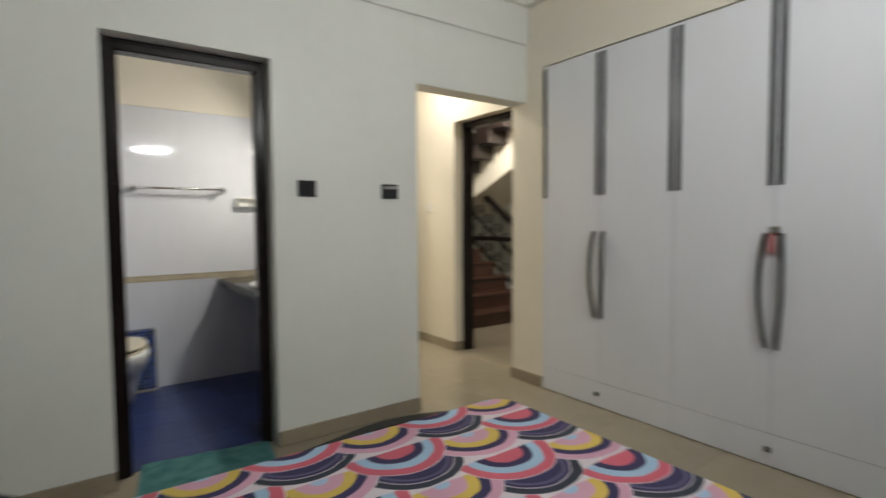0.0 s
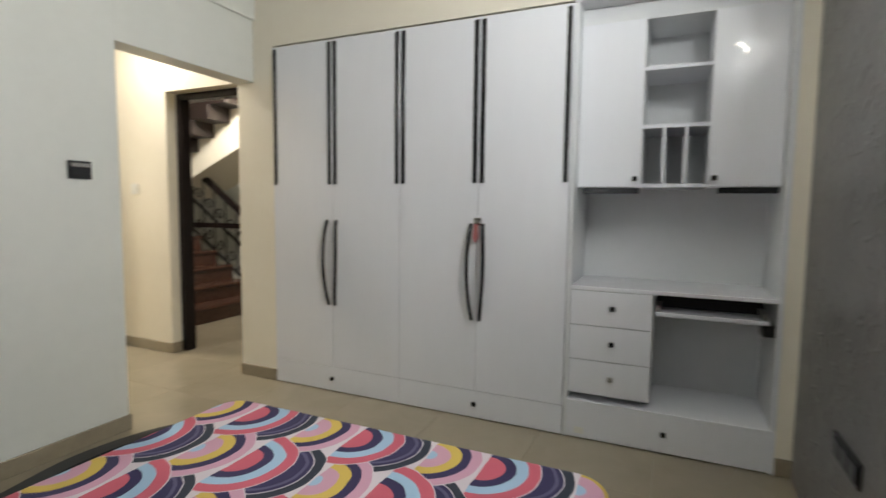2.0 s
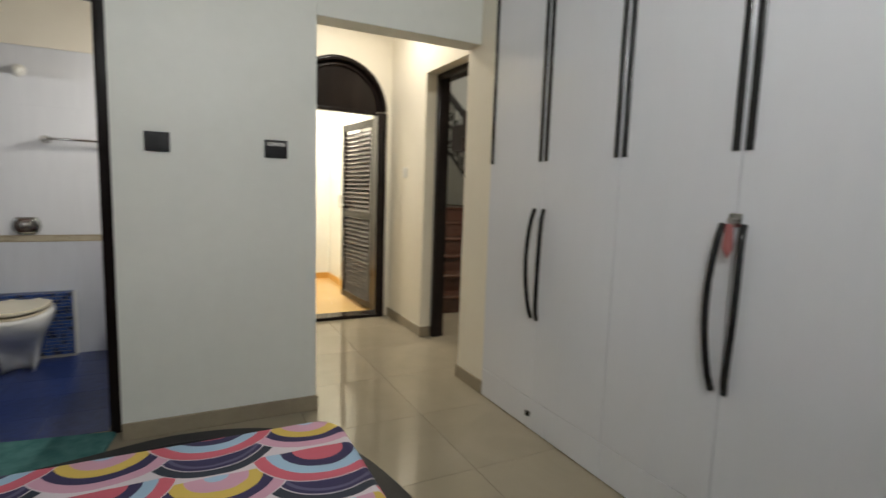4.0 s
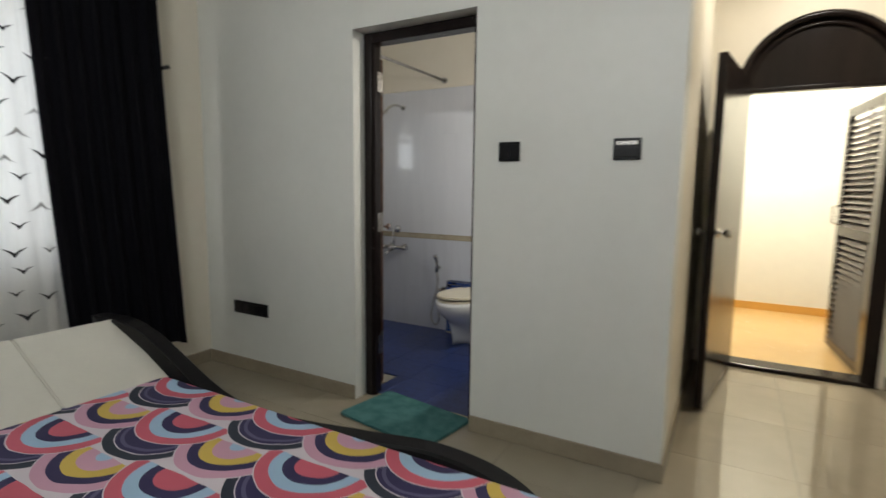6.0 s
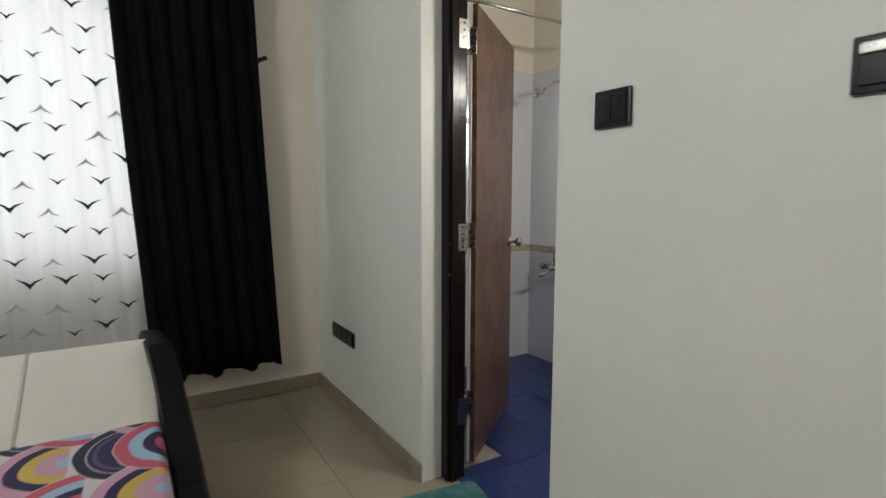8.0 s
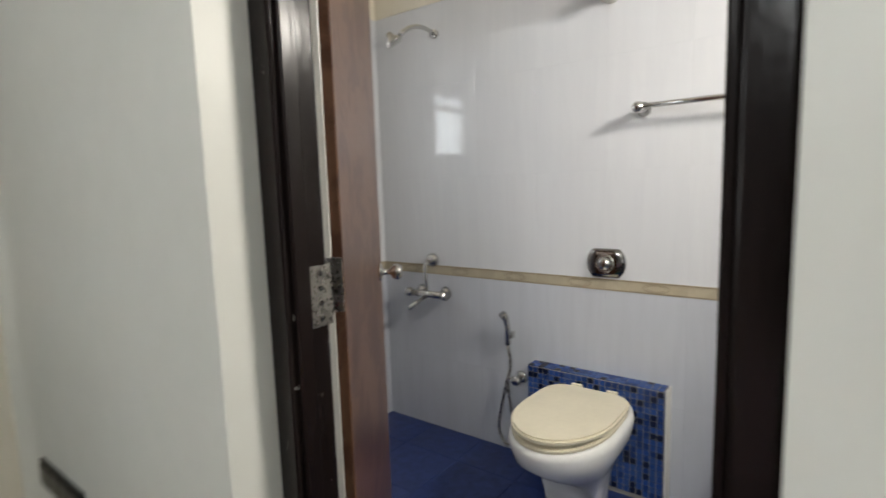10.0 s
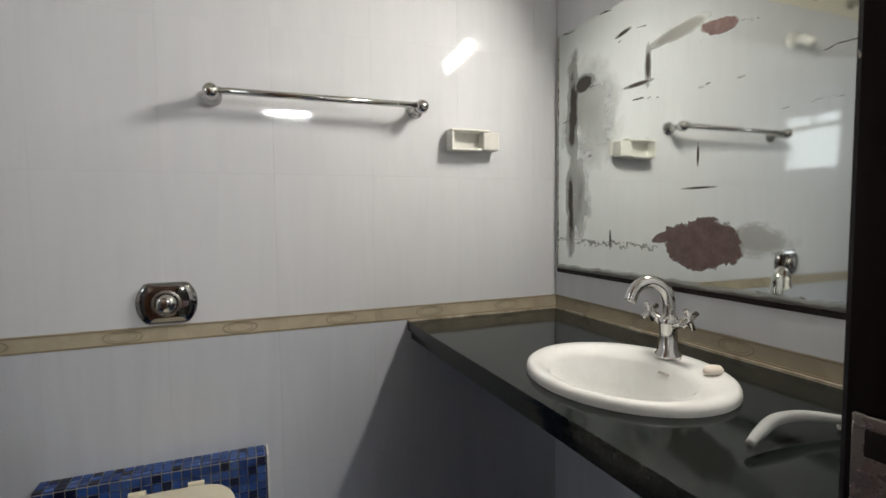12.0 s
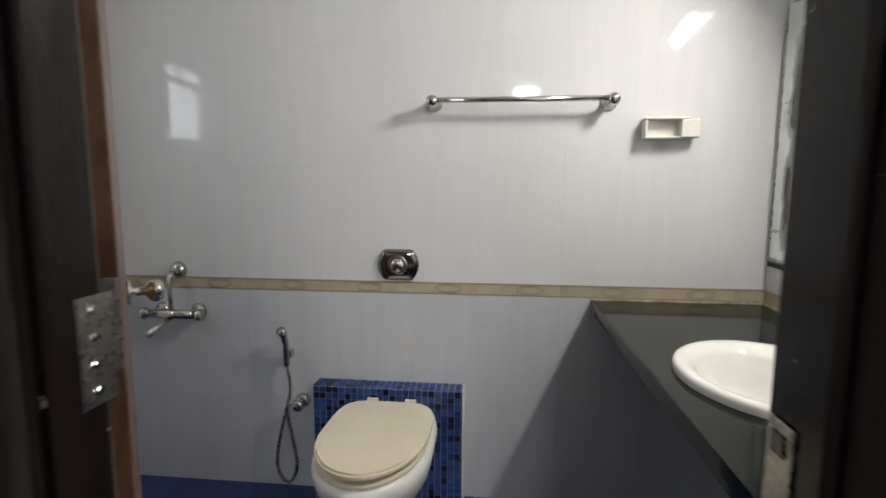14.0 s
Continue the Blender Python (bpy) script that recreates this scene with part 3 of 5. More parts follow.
main_m = pose(0.855, 1.83, 0.0, 0, 0, math.degrees(math.atan2(-0.95, -0.13)))
main_leaf = empty("main_door", "dark polished wooden door standing open along the passage wall", "door")
part("leaf_panel", box(0.0, 0.965, -0.022, 0.022, 0.02, 1.98, 0.003, 2, main_m), M_DARKWOOD, main_leaf)
door_knob(main_leaf, main_m @ pose(0.87, 0.02, 1.02, -90, 0, 0))
door_knob(main_leaf, main_m @ pose(0.87, -0.02, 1.02, 90, 0, 0))
part("tower_bolt", tube([main_m @ Vector((0.90, -0.028, 1.80)), main_m @ Vector((0.90, -0.028, 1.96))], 0.007), M_STEEL, main_leaf)

lv_m = pose(1.645, 1.995, 0.0, 0, 0, math.degrees(math.atan2(0.82, -0.075)))
lv = empty("louvre_door", "dark brown louvred safety door opened outwards", "door")
for b in ((0, 0.07, 0.03, 1.90), (0.77, 0.84, 0.03, 1.90)):
    part("stile", box(b[0], b[1], -0.02, 0.02, b[2], b[3], 0.003, 1, lv_m), M_DARKWOOD, lv)
for z0 in (0.03, 0.92, 1.83):
    part("rail", box(0.07, 0.77, -0.02, 0.02, z0, z0 + 0.07, 0.003, 1, lv_m), M_DARKWOOD, lv)
M_SLAT = two_tone("brown_slat", (0.030, 0.017, 0.013), (0.02, 0.011, 0.009), 8, 0.35)
slat_me = None
for z in [0.125 + 0.045 * k for k in range(18)] + [1.015 + 0.045 * k for k in range(18)]:
    mm = lv_m @ pose(0.42, 0, z, -52, 0, 0)
    if slat_me is None:
        ob = part("slat", box(-0.35, 0.35, -0.027, 0.027, -0.003, 0.003), M_SLAT, lv)
        slat_me = ob.data
    else:
        ob = new("slat", slat_me)
        ob.parent = lv
    ob.matrix_basis = mm
part("mullion", box(0.40, 0.44, -0.026, -0.019, 0.99, 1.83, 0.002, 1, lv_m), M_DARKWOOD, lv)
part("handle", tube([lv_m @ Vector((0.80, 0.022, 1.0)), lv_m @ Vector((0.80, 0.06, 1.02)), lv_m @ Vector((0.80, 0.06, 1.14)), lv_m @ Vector((0.80, 0.022, 1.16))], 0.008), M_STEEL, lv)

wall("wall_balcony", "white painted balcony walls", [(0.12, 1.72, 4.06, 4.21, 0, 2.75), (1.72, 1.87, ARCHY + 0.2, 4.21, 0, 2.75), (0.0, 0.12, ARCHY + 0.2, 4.21, 0, 2.75)], M_WALL)
part("ceiling_balcony", box(0.0, 1.87, ARCHY + 0.2, 4.21, 2.75, 2.85), M_CEIL, None, "white balcony ceiling", kind="structure", category="ceiling")
part("floor_balcony", box(0.0, 1.87, ARCHY, 4.21, -0.1, 0.0), M_BALFLOOR, None, "cream tiled balcony floor", kind="structure", category="floor")
for b in ((0.12, 1.72, 4.047, 4.059, 0, 0.08), (1.708, 1.719, ARCHY + 0.2, 4.045, 0, 0.08)):
    part("baseboard", box(*b), M_RED, None, "yellow-brown skirting", kind="structure", category="baseboard")


def ceiling_lamp(x, y, z, label):
    c = empty("ceiling_light", label, "lamp")
    part("base", lathe([(0.01, 0), (0.09, 0), (0.09, -0.02), (0.01, -0.025)], 20, pose(x, y, z)), M_WHITEPL, c)
    part("diffuser", lathe([(0.01, -0.026), (0.045, -0.03), (0.04, -0.06), (0.01, -0.075)], 20, pose(x, y, z)), M_BULB, c, "glowing round diffuser", True)


ceiling_lamp(1.1, 3.3, 2.75, "round warm ceiling lamp on the balcony")
ceiling_lamp(1.25, 1.10, CEIL, "round warm ceiling lamp in the passage")

# ---- staircase beyond the passage ----
door_2 = empty("door_2", "dark wooden door frame to the staircase", "door frame", kind="structure")
for nm, b in (("jamb", (PX1 + 0.09, PX1 + 0.19, SY1 - 0.055, SY1 - 0.003, 0, STOP - 0.003)), ("jamb", (PX1 + 0.09, PX1 + 0.19, SY0 + 0.003, SY0 + 0.055, 0, STOP - 0.003)),
              ("head", (PX1 + 0.09, PX1 + 0.19, SY0 + 0.055, SY1 - 0.055, STOP - 0.06, STOP - 0.003))):
    part(nm, box(*b, 0.005), M_DARKWOOD, door_2)
wall("wall_stairwell", "white painted stairwell walls",
     [(PX1 + 0.2, 5.2, 4.6, 4.75, -0.2, 4.2), (5.0, 5.2, -0.2, 4.6, -0.2, 4.2), (2.3, 5.2, -0.35, -0.2, -0.2, 4.2), (2.05, 2.2, ARCHY + 0.2, 4.6, 0, 4.2),
      (2.2, 2.3, -0.2, 0.2, 0, 4.2), (PX1 + 0.2, 2.2, ARCHY, ARCHY + 0.2, 0, 4.2), (PX1 + 0.0, 2.3, -0.2, 4.75, CEIL + 0.15, 4.2)], M_WALL)
part("ceiling_stairwell", box(PX1, 5.2, -0.35, 4.75, 4.2, 4.3), M_CEIL, None, "white stairwell ceiling", kind="structure", category="ceiling")
part("floor_stairwell", box(PX1 + 0.2, 5.2, -0.35, 4.75, -0.2, -0.004), M_FLOORTILE, None, "beige stairwell floor", kind="structure", category="floor")
st = empty("staircase", "brown granite staircase climbing away from the doorway", "staircase", kind="structure")
for k in range(6):
    y0 = 1.75 + 0.27 * k
    sp = part("step", box(2.22, 3.55, y0, y0 + 0.27 if k < 5 else 4.6, 0 if k == 0 else 0.001, 0.17 * (k + 1) - 0.03), M_BROWNSTEP, st)
    part("tread", box(2.22, 3.55, y0 - 0.02, y0 + 0.27 if k < 5 else 4.6, 0.17 * (k + 1) - 0.03, 0.17 * (k + 1), 0.006, 1), M_BROWNSTEP, sp)
# upper flight with its stepped underside
up = empty("upper_flight", "brown stepped underside of the upper stair flight", "staircase", kind="structure")
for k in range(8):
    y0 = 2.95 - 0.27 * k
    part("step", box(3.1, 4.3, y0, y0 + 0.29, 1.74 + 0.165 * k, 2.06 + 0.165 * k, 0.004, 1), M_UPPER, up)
soffit = extrude_poly([(0.6, 2.55), (3.4, 1.34), (3.4, 1.62), (0.6, 3.34)], 3.42, 4.25, Matrix(((0, 0, 1, 0), (1, 0, 0, 0), (0, 1, 0, 0), (0, 0, 0, 1))))
part("soffit", soffit, M_CREAM, up, "cream painted sloping soffit")
rail = empty("stair_railing", "dark iron scroll railing with a wooden handrail", "railing")
RX = 3.62


def hz(y):
    return 1.27 + (y - 2.35) * 0.70


part("handrail", (lambda b: (strut(b, (RX, 1.8, hz(1.8)), (RX, 4.4, hz(4.4)), 0.06, 0.07), b)[1])(bmesh.new()), M_DARKWOOD, rail, "dark wooden handrail")
for off, nm in ((-0.82, "bottom_rail"), (-0.42, "middle_rail")):
    bm = bmesh.new()
    strut(bm, (RX, 1.8, hz(1.8) + off), (RX, 4.4, hz(4.4) + off), 0.03, 0.03)
    part(nm, bm, M_IRON, rail)
bm = bmesh.new()
strut(bm, (RX - 0.1, 1.8, 1.0), (RX - 0.1, 4.4, 1.0), 0.05, 0.06)
part("landing_rail", bm, M_DARKWOOD, rail)
for k in range(14):
    y = 1.9 + 0.19 * k
    part("baluster", tube([(RX, y, hz(y) - 0.84), (RX, y, hz(y) - 0.03)], 0.011, 6), M_IRON, rail)
    part("scroll", tube([(RX, y + 0.095 + (0.075 - 0.005 * q) * math.cos(q * 0.6), hz(y) - 0.22 + (0.085 - 0.0055 * q) * math.sin(q * 0.6)) for q in range(14)], 0.010, 6), M_IRON, rail)
    part("scroll", tube([(RX, y + 0.095 + (0.075 - 0.005 * q) * math.cos(-q * 0.6), hz(y) - 0.60 + (0.085 - 0.0055 * q) * math.sin(-q * 0.6)) for q in range(14)], 0.010, 6), M_IRON, rail)


# ---- wardrobe ----
WX = 1.603
DIV = [-0.178, -0.674, -1.180, -1.695, -2.214]
WTOP, DRZ, HANDZ = 2.33, 0.168, 1.40


def square_knob(parent, x, y, z, mat=None):
    k = part("knob", box(x - 0.026, x - 0.012, y - 0.013, y + 0.013, z - 0.013, z + 0.013, 0.003, 2), mat or M_BLACK, parent, "black square knob")
    part("knob_base", box(x - 0.012, x - 0.0005, y - 0.007, y + 0.007, z - 0.007, z + 0.007), M_CHROME, k)


def wardrobe_unit(ya, yb, yc):
    """Two tall doors over one wide drawer."""
    w = empty("wardrobe", "glossy white laminate two-door wardrobe with black handles", "wardrobe", "built-in wardrobe row")
    part("carcass", box(WX + 0.022, 2.19, yc + 0.001, ya - 0.001, 0.0, WTOP), M_WHITEIN, w)
    for y1, y0 in ((ya, yb), (yb, yc)):
        d = part("door", box(WX, WX + 0.02, y0 + 0.0015, y1 - 0.0015, DRZ + 0.003, WTOP, 0.0015, 1), M_WHITELAM, w)
        for y in (y0 + 0.022, y1 - 0.022):
            part("edge_pull", box(WX - 0.007, WX + 0.001, y - 0.013, y + 0.013, HANDZ, WTOP - 0.015, 0.002, 1), M_BLACK, d, "long black edge strip")
        s = 1 if y1 == ya else -1
        c = yb + s * 0.036
        pts = [(WX - 0.012 - 0.030 * math.sin(math.pi * q / 12) ** 0.6, c + s * (0.020 * math.sin(math.pi * q / 12) - 0.012 * q / 12), 1.165 - 0.565 * q / 12) for q in range(13)]
        part("bow_handle", tube(pts, 0.0115, 8), M_BLACK, d, "curved black bow handle", True)
    dr = part("drawer", box(WX, WX + 0.02, yc + 0.0015, ya - 0.0015, 0.006, DRZ, 0.0015, 1), M_WHITELAM, w)
    square_knob(dr, WX, yb, 0.094)
    return w


wardrobe_unit(DIV[0], DIV[1], DIV[2])
wardrobe_unit(DIV[2], DIV[3], DIV[4])
# key with tag in the lock
key = empty("key_tag", "pink key tag hanging from a key in the wardrobe lock", "keys")
part("key", box(WX - 0.03, WX - 0.001, DIV[3] - 0.012, DIV[3] + 0.012, 1.17, 1.185, 0.002, 1), M_STEEL, key)
part("lock_plate", box(WX - 0.006, WX - 0.001, DIV[3] - 0.022, DIV[3] + 0.022, 1.155, 1.20, 0.002, 1), M_CHROME, key)
part("tag", extrude_poly([(-0.012, 0), (0.012, 0.002), (0.018, -0.08), (0.0, -0.11), (-0.017, -0.08)], 0, 0.008, Matrix(((0, 0, 1, WX - 0.034), (1, 0, 0, DIV[3]), (0, 1, 0, 1.165), (0, 0, 0, 1))), 0.002), M_PINK, key, "soft pink tag")

# desk unit
DY0, DY1 = -3.217, -2.216
XB = 2.08


def desk_unit():
    d = empty("desk_unit", "white built-in study desk with shelves, drawers and keyboard tray", "desk")
    part("side_panel", box(WX + 0.004, XB, DY1 - 0.02, DY1 - 0.001, 0.0, WTOP), M_WHITEIN, d)
    part("side_panel", box(WX + 0.004, XB, DY0, DY0 + 0.02, 0.0, WTOP), M_WHITEIN, d)
    part("back_panel", box(XB, XB + 0.01, DY0, DY1, 0.0, WTOP), M_WHITEIN, d)
    part("top_panel", box(WX, XB, DY0, DY1, WTOP, WTOP + 0.013), M_WHITEIN, d)
    part("desktop", box(WX + 0.01, XB, DY0 + 0.021, DY1 - 0.021, 0.825, 0.845, 0.002, 1), M_WHITELAM, d)
    X2 = WX + 0.11
    ya, yb = -2.565, -2.875
    for y1, y0, ky in ((DY1 - 0.021, ya, ya + 0.03), (yb, DY0 + 0.021, yb - 0.03)):
        c = part("wall_cabinet", box(X2 + 0.02, XB, y0, y1, 1.385, 2.24), M_WHITEIN, d)
        o = part("door", box(X2, X2 + 0.019, y0 + 0.002, y1 - 0.002, 1.378, 2.24, 0.002, 1), M_WHITELAM, c, "glossy white door")
        square_knob(o, X2, ky, 1.42)
    part("filler", box(X2 + 0.02, XB, DY0 + 0.021, DY1 - 0.021, 2.242, WTOP), M_WHITEIN, d)
    for z in (1.375, 1.68, 1.975):
        part("shelf", box(X2 - 0.004, XB, yb, ya, z, z + 0.018, 0.001, 1), M_WHITELAM, d)
    for k in (1, 2):
        y = ya + (yb - ya) * k / 3
        part("divider", box(X2 - 0.002, XB, y - 0.009, y + 0.009, 1.393, 1.68), M_WHITELAM, d)
    for y0, y1 in ((DY1 - 0.34, DY1 - 0.05), (DY0 + 0.03, DY0 + 0.29)):
        part("lift_bracket", box(X2 + 0.01, X2 + 0.10, y0, y1, 1.345, 1.374, 0.002, 1), M_BLACK, d, "black bracket under the cabinet")
    # drawers
    yd = -2.655
    part("drawer_box", box(WX + 0.028, XB, yd, DY1 - 0.021, 0.25, 0.824), M_WHITEIN, d)
    for k in range(3):
        z0 = 0.255 + 0.19 * k
        w = part("drawer", box(WX + 0.008, WX + 0.027, yd + 0.002, DY1 - 0.023, z0, z0 + 0.186, 0.002, 1), M_WHITELAM, d)
        square_knob(w, WX + 0.008, -2.46, z0 + 0.10, M_BLACK if k else M_STEEL)
    # keyboard tray
    tr = part("keyboard_tray", box(WX + 0.02, XB - 0.1, DY0 + 0.05, yd - 0.01, 0.715, 0.735, 0.002, 1), M_WHITELAM, d)
    # black board set in to stand for the shade above the tray
    part("tray_shadow_board", box(WX + 0.18, WX + 0.19, DY0 + 0.05, yd - 0.01, 0.737, 0.823), M_BLACKWOOD, tr)
    for y in (DY0 + 0.055, yd - 0.035):
        part("runner", box(WX + 0.03, XB - 0.1, y, y + 0.022, 0.737, 0.77, 0.002, 1), M_STEEL, tr)
    part("tray_bracket", box(WX + 0.04, WX + 0.14, DY0 + 0.021, DY0 + 0.075, 0.655, 0.714, 0.003, 1), M_BLACK, tr)
    # plinth drawer
    pl = part("plinth_drawer", box(WX, XB, DY0 + 0.0, DY1 - 0.021, 0.006, 0.215, 0.003, 1), M_WHITELAM, d)
    square_knob(pl, WX, -2.73, 0.11)
    part("sticker", box(WX - 0.002, WX - 0.0005, -2.33, -2.28, 0.03, 0.065), M_WHITEPL, pl, "small pale sticker")
    # torn sticker remains on the cabinet door
    s = extrude_poly([(0, 0), (0.03, 0.012), (0.055, 0.0), (0.075, -0.035), (0.06, -0.055), (0.05, -0.03), (0.03, -0.008)], 0, 0.0012, Matrix(((0, 0, 1, X2 - 0.0022), (-1, 0, 0, -2.955), (0, 1, 0, 2.06), (0, 0, 0, 1))))
    part("torn_sticker", s, M_STEEL, d, "torn grey sticker remains")


desk_unit()

# ---- bedroom tube light ----
tl = empty("tube_light", "glowing fluorescent tube light on the grey wall", "lamp")
part("batten", box(-0.47, 0.77, GREY + 0.001, GREY + 0.05, BED_TUBE_Z - 0.03, BED_TUBE_Z + 0.03, 0.004), M_WHITEPL, tl)
part("tube", tube([(-0.41, GREY + 0.075, BED_TUBE_Z), (0.71, GREY + 0.075, BED_TUBE_Z)], 0.014, 10), M_TUBE, tl, "glowing glass tube", True)
for x in (-0.435, 0.715):
    part("end_cap", box(x, x + 0.02, GREY + 0.045, GREY + 0.095, BED_TUBE_Z - 0.018, BED_TUBE_Z + 0.018, 0.003), M_WHITEPL, tl)


# ---- switches and sockets ----
def switch_plate(name, x, z, w, h, label, rockers, screen=False):
    s = empty(name, label, "switch")
    part("plate", box(x - w / 2, x + w / 2, -0.012, -0.001, z - h / 2, z + h / 2, 0.003, 2), M_BLACK, s)
    for k in range(rockers):
        rw = (w - 0.02) / rockers
        x0 = x - w / 2 + 0.01 + rw * k
        part("rocker", box(x0 + 0.0015, x0 + rw - 0.0015, -0.0165, -0.0123, z - h / 2 + 0.012, z + h / 2 - 0.012, 0.002, 1), M_BLACK, s)
    if screen:
        part("bezel", box(x - w / 2 + 0.012, x + w / 2 - 0.012, -0.022, -0.0168, z + h / 2 - 0.03, z + h / 2 - 0.012, 0.002, 1), M_STEEL, s, "shiny grey bezel")
    return s


switch_plate("light_switch", -0.105, 1.424, 0.105, 0.09, "black square switch plate on the wall", 2)
switch_plate("light_switch", 0.424, 1.422, 0.112, 0.09, "black switch plate with a shiny bezel", 1, True)
switch_plate("wall_socket", -1.93, 0.436, 0.325, 0.085, "long black socket plate low on the wall", 4)
gs = empty("wall_socket", "long black socket plate on the grey wall beside the bed", "switch")
part("plate", box(0.72, 1.0, GREY + 0.001, GREY + 0.012, 0.40, 0.485, 0.003), M_BLACK, gs)
for k in range(3):
    part("rocker", box(0.735 + 0.085 * k, 0.81 + 0.085 * k, GREY + 0.0123, GREY + 0.017, 0.412, 0.473, 0.002, 1), M_BLACK, gs)
ps = empty("light_switch", "small white switch plate in the passage", "switch")
part("plate", box(PX1 - 0.010, PX1 - 0.001, 1.45, 1.54, 1.34, 1.43, 0.003), M_WHITEPL, ps)
part("rocker", box(PX1 - 0.014, PX1 - 0.0103, 1.475, 1.515, 1.36, 1.41, 0.002), M_WHITEPL, ps)


# ---- bed ----
BX_H, BX_F, BY_A, BY_B, MZ = -1.50, 0.505, -2.585, -0.935, 0.39


def rounded_rect(x0, x1, y0, y1, r, n=6):
    pts = []
    for cx, cy, a0 in ((x1 - r, y1 - r, 0), (x0 + r, y1 - r, 90), (x0 + r, y0 + r, 180), (x1 - r, y0 + r, 270)):
        for k in range(n + 1):
            a = radians(a0 + 90 * k / n)
            pts.append((cx + r * math.cos(a), cy + r * math.sin(a)))
    return pts


def smooth_line(pts, n):
    """Even points on a soft line through pts."""
    out = []
    P = [Vector(p) for p in pts]
    P = [2 * P[0] - P[1]] + P + [2 * P[-1] - P[-2]]
    for i in range(1, len(P) - 2):
        for k in range(n):
            t = k / n
            a, b, c, d = P[i - 1], P[i], P[i + 1], P[i + 2]
            out.append(0.5 * ((2 * b) + (c - a) * t + (2 * a - 5 * b + 4 * c - d) * t * t + (3 * b - a - 3 * c + d) * t ** 3))
    out.append(P[-2])
    return out


def bed():
    b = empty("bed", "low double bed with a curved black frame and cream reclined headboard", "bed")
    mid = (BY_A + BY_B) / 2
    half = [(-1.86, -0.90), (-1.50, -0.86), (-1.10, -0.835), (-0.70, -0.83), (-0.35, -0.76), (-0.05, -0.70), (0.25, -0.76), (0.47, -0.94), (0.59, -1.25), (0.64, mid)]
    plan = half + [(x, 2 * mid - y) for x, y in half[-2::-1]]
    line = smooth_line([(x, y, 0) for x, y in plan], 6)
    bm = bmesh.new()
    rings = []
    n = len(line)
    for i, p in enumerate(line):
        d = (line[min(i + 1, n - 1)] - line[max(i - 1, 0)]).normalized()
        inn = Vector((d.y, -d.x, 0))
        rise = max(0.0, min(1.0, (-0.95 - p.x) / 0.75))
        top = 0.31 + 0.29 * rise * rise * (3 - 2 * rise)
        back = Vector((-0.06, 0, 0)) * rise
        rings.append([bm.verts.new(q) for q in ((p.x, p.y, 0.06), (p.x + back.x, p.y, top - 0.01), (p.x + inn.x * 0.01 + back.x, p.y + inn.y * 0.01, top), (p.x + inn.x * 0.08 + back.x, p.y + inn.y * 0.08, top), (p.x + inn.x * 0.09, p.y + inn.y * 0.09, top - 0.01), (p.x + inn.x * 0.09, p.y + inn.y * 0.09, 0.06))])
    for A, B in zip(rings, rings[1:]):
        for k in range(6):
            bm.faces.new((A[k], A[(k + 1) % 6], B[(k + 1) % 6], B[k]))
    bm.faces.new(rings[0])
    bm.faces.new(rings[-1][::-1])
    bmesh.ops.recalc_face_normals(bm, faces=bm.faces)
    part("side_rail", bm, M_BLACKWOOD, b, "black curved side rail")
    inner = [(p.x, p.y) for p in line]
    part("platform", extrude_poly(inner, 0.06, 0.245), M_MATTRESS, b, "pale grey-white bed platform")
    part("plinth", box(-1.6, 0.4, BY_A + 0.05, BY_B - 0.05, 0.0, 0.06), M_BLACKWOOD, b)
    # reclined headboard between the arms
    hb = [(-1.42, 0.25), (-1.34, 0.385), (-1.73, 0.585), (-1.76, 0.598), (-1.80, 0.585), (-1.86, 0.25)]
    for y0, y1 in ((-2.58, -2.153), (-2.15, -1.363), (-1.36, -0.945)):
        part("headboard_panel", extrude_poly(hb, -y1, -y0, Matrix(((1, 0, 0, 0), (0, 0, -1, 0), (0, 1, 0, 0), (0, 0, 0, 1))), 0.006), M_HEAD, b, "cream padded headboard panel")
    return b


bed()
mt = part("mattress", extrude_poly(rounded_rect(BX_H + 0.03, BX_F - 0.012, BY_A + 0.012, BY_B - 0.012, 0.10), 0.246, MZ - 0.006, None, 0.02), M_MATTRESS, None, "white mattress on the bed platform", category="mattress")
bm = extrude_poly(rounded_rect(BX_H + 0.02, BX_F, BY_A, BY_B, 0.11, 8), 0.27, MZ)
ed = [e for e in bm.edges if abs(e.verts[0].co.z - MZ) < 1e-5 and abs(e.verts[1].co.z - MZ) < 1e-5]
bmesh.ops.bevel(bm, geom=ed, offset=0.035, segments=4, affect='EDGES', profile=0.5)
part("bed_sheet", bm, M_SHEET, None, "multicoloured scallop print bed sheet fitted on the mattress", True, category="bed sheet")


# ---- window, curtains ----
win = empty("window_1", "white framed bedroom window behind curtains", "window", kind="structure")
for b in ((WY0, WY0 + 0.06, WZ0, WZ1), (WY1 - 0.06, WY1, WZ0, WZ1), (WY0 + 0.06, WY1 - 0.06, WZ0, WZ0 + 0.06), (WY0 + 0.06, WY1 - 0.06, WZ1 - 0.06, WZ1), (-1.78, -1.72, WZ0 + 0.06, WZ1 - 0.06)):
    part("window_frame", box(LEFT - 0.13, LEFT - 0.08, *b, 0.004, 1), M_WHITEPL, win)
for y0, y1 in ((WY0 + 0.06, -1.78), (-1.72, WY1 - 0.06)):
    p = part("pane", box(LEFT - 0.108, LEFT - 0.102, y0, y1, WZ0 + 0.06, WZ1 - 0.06), M_GLASS, win)
    p.visible_shadow = False
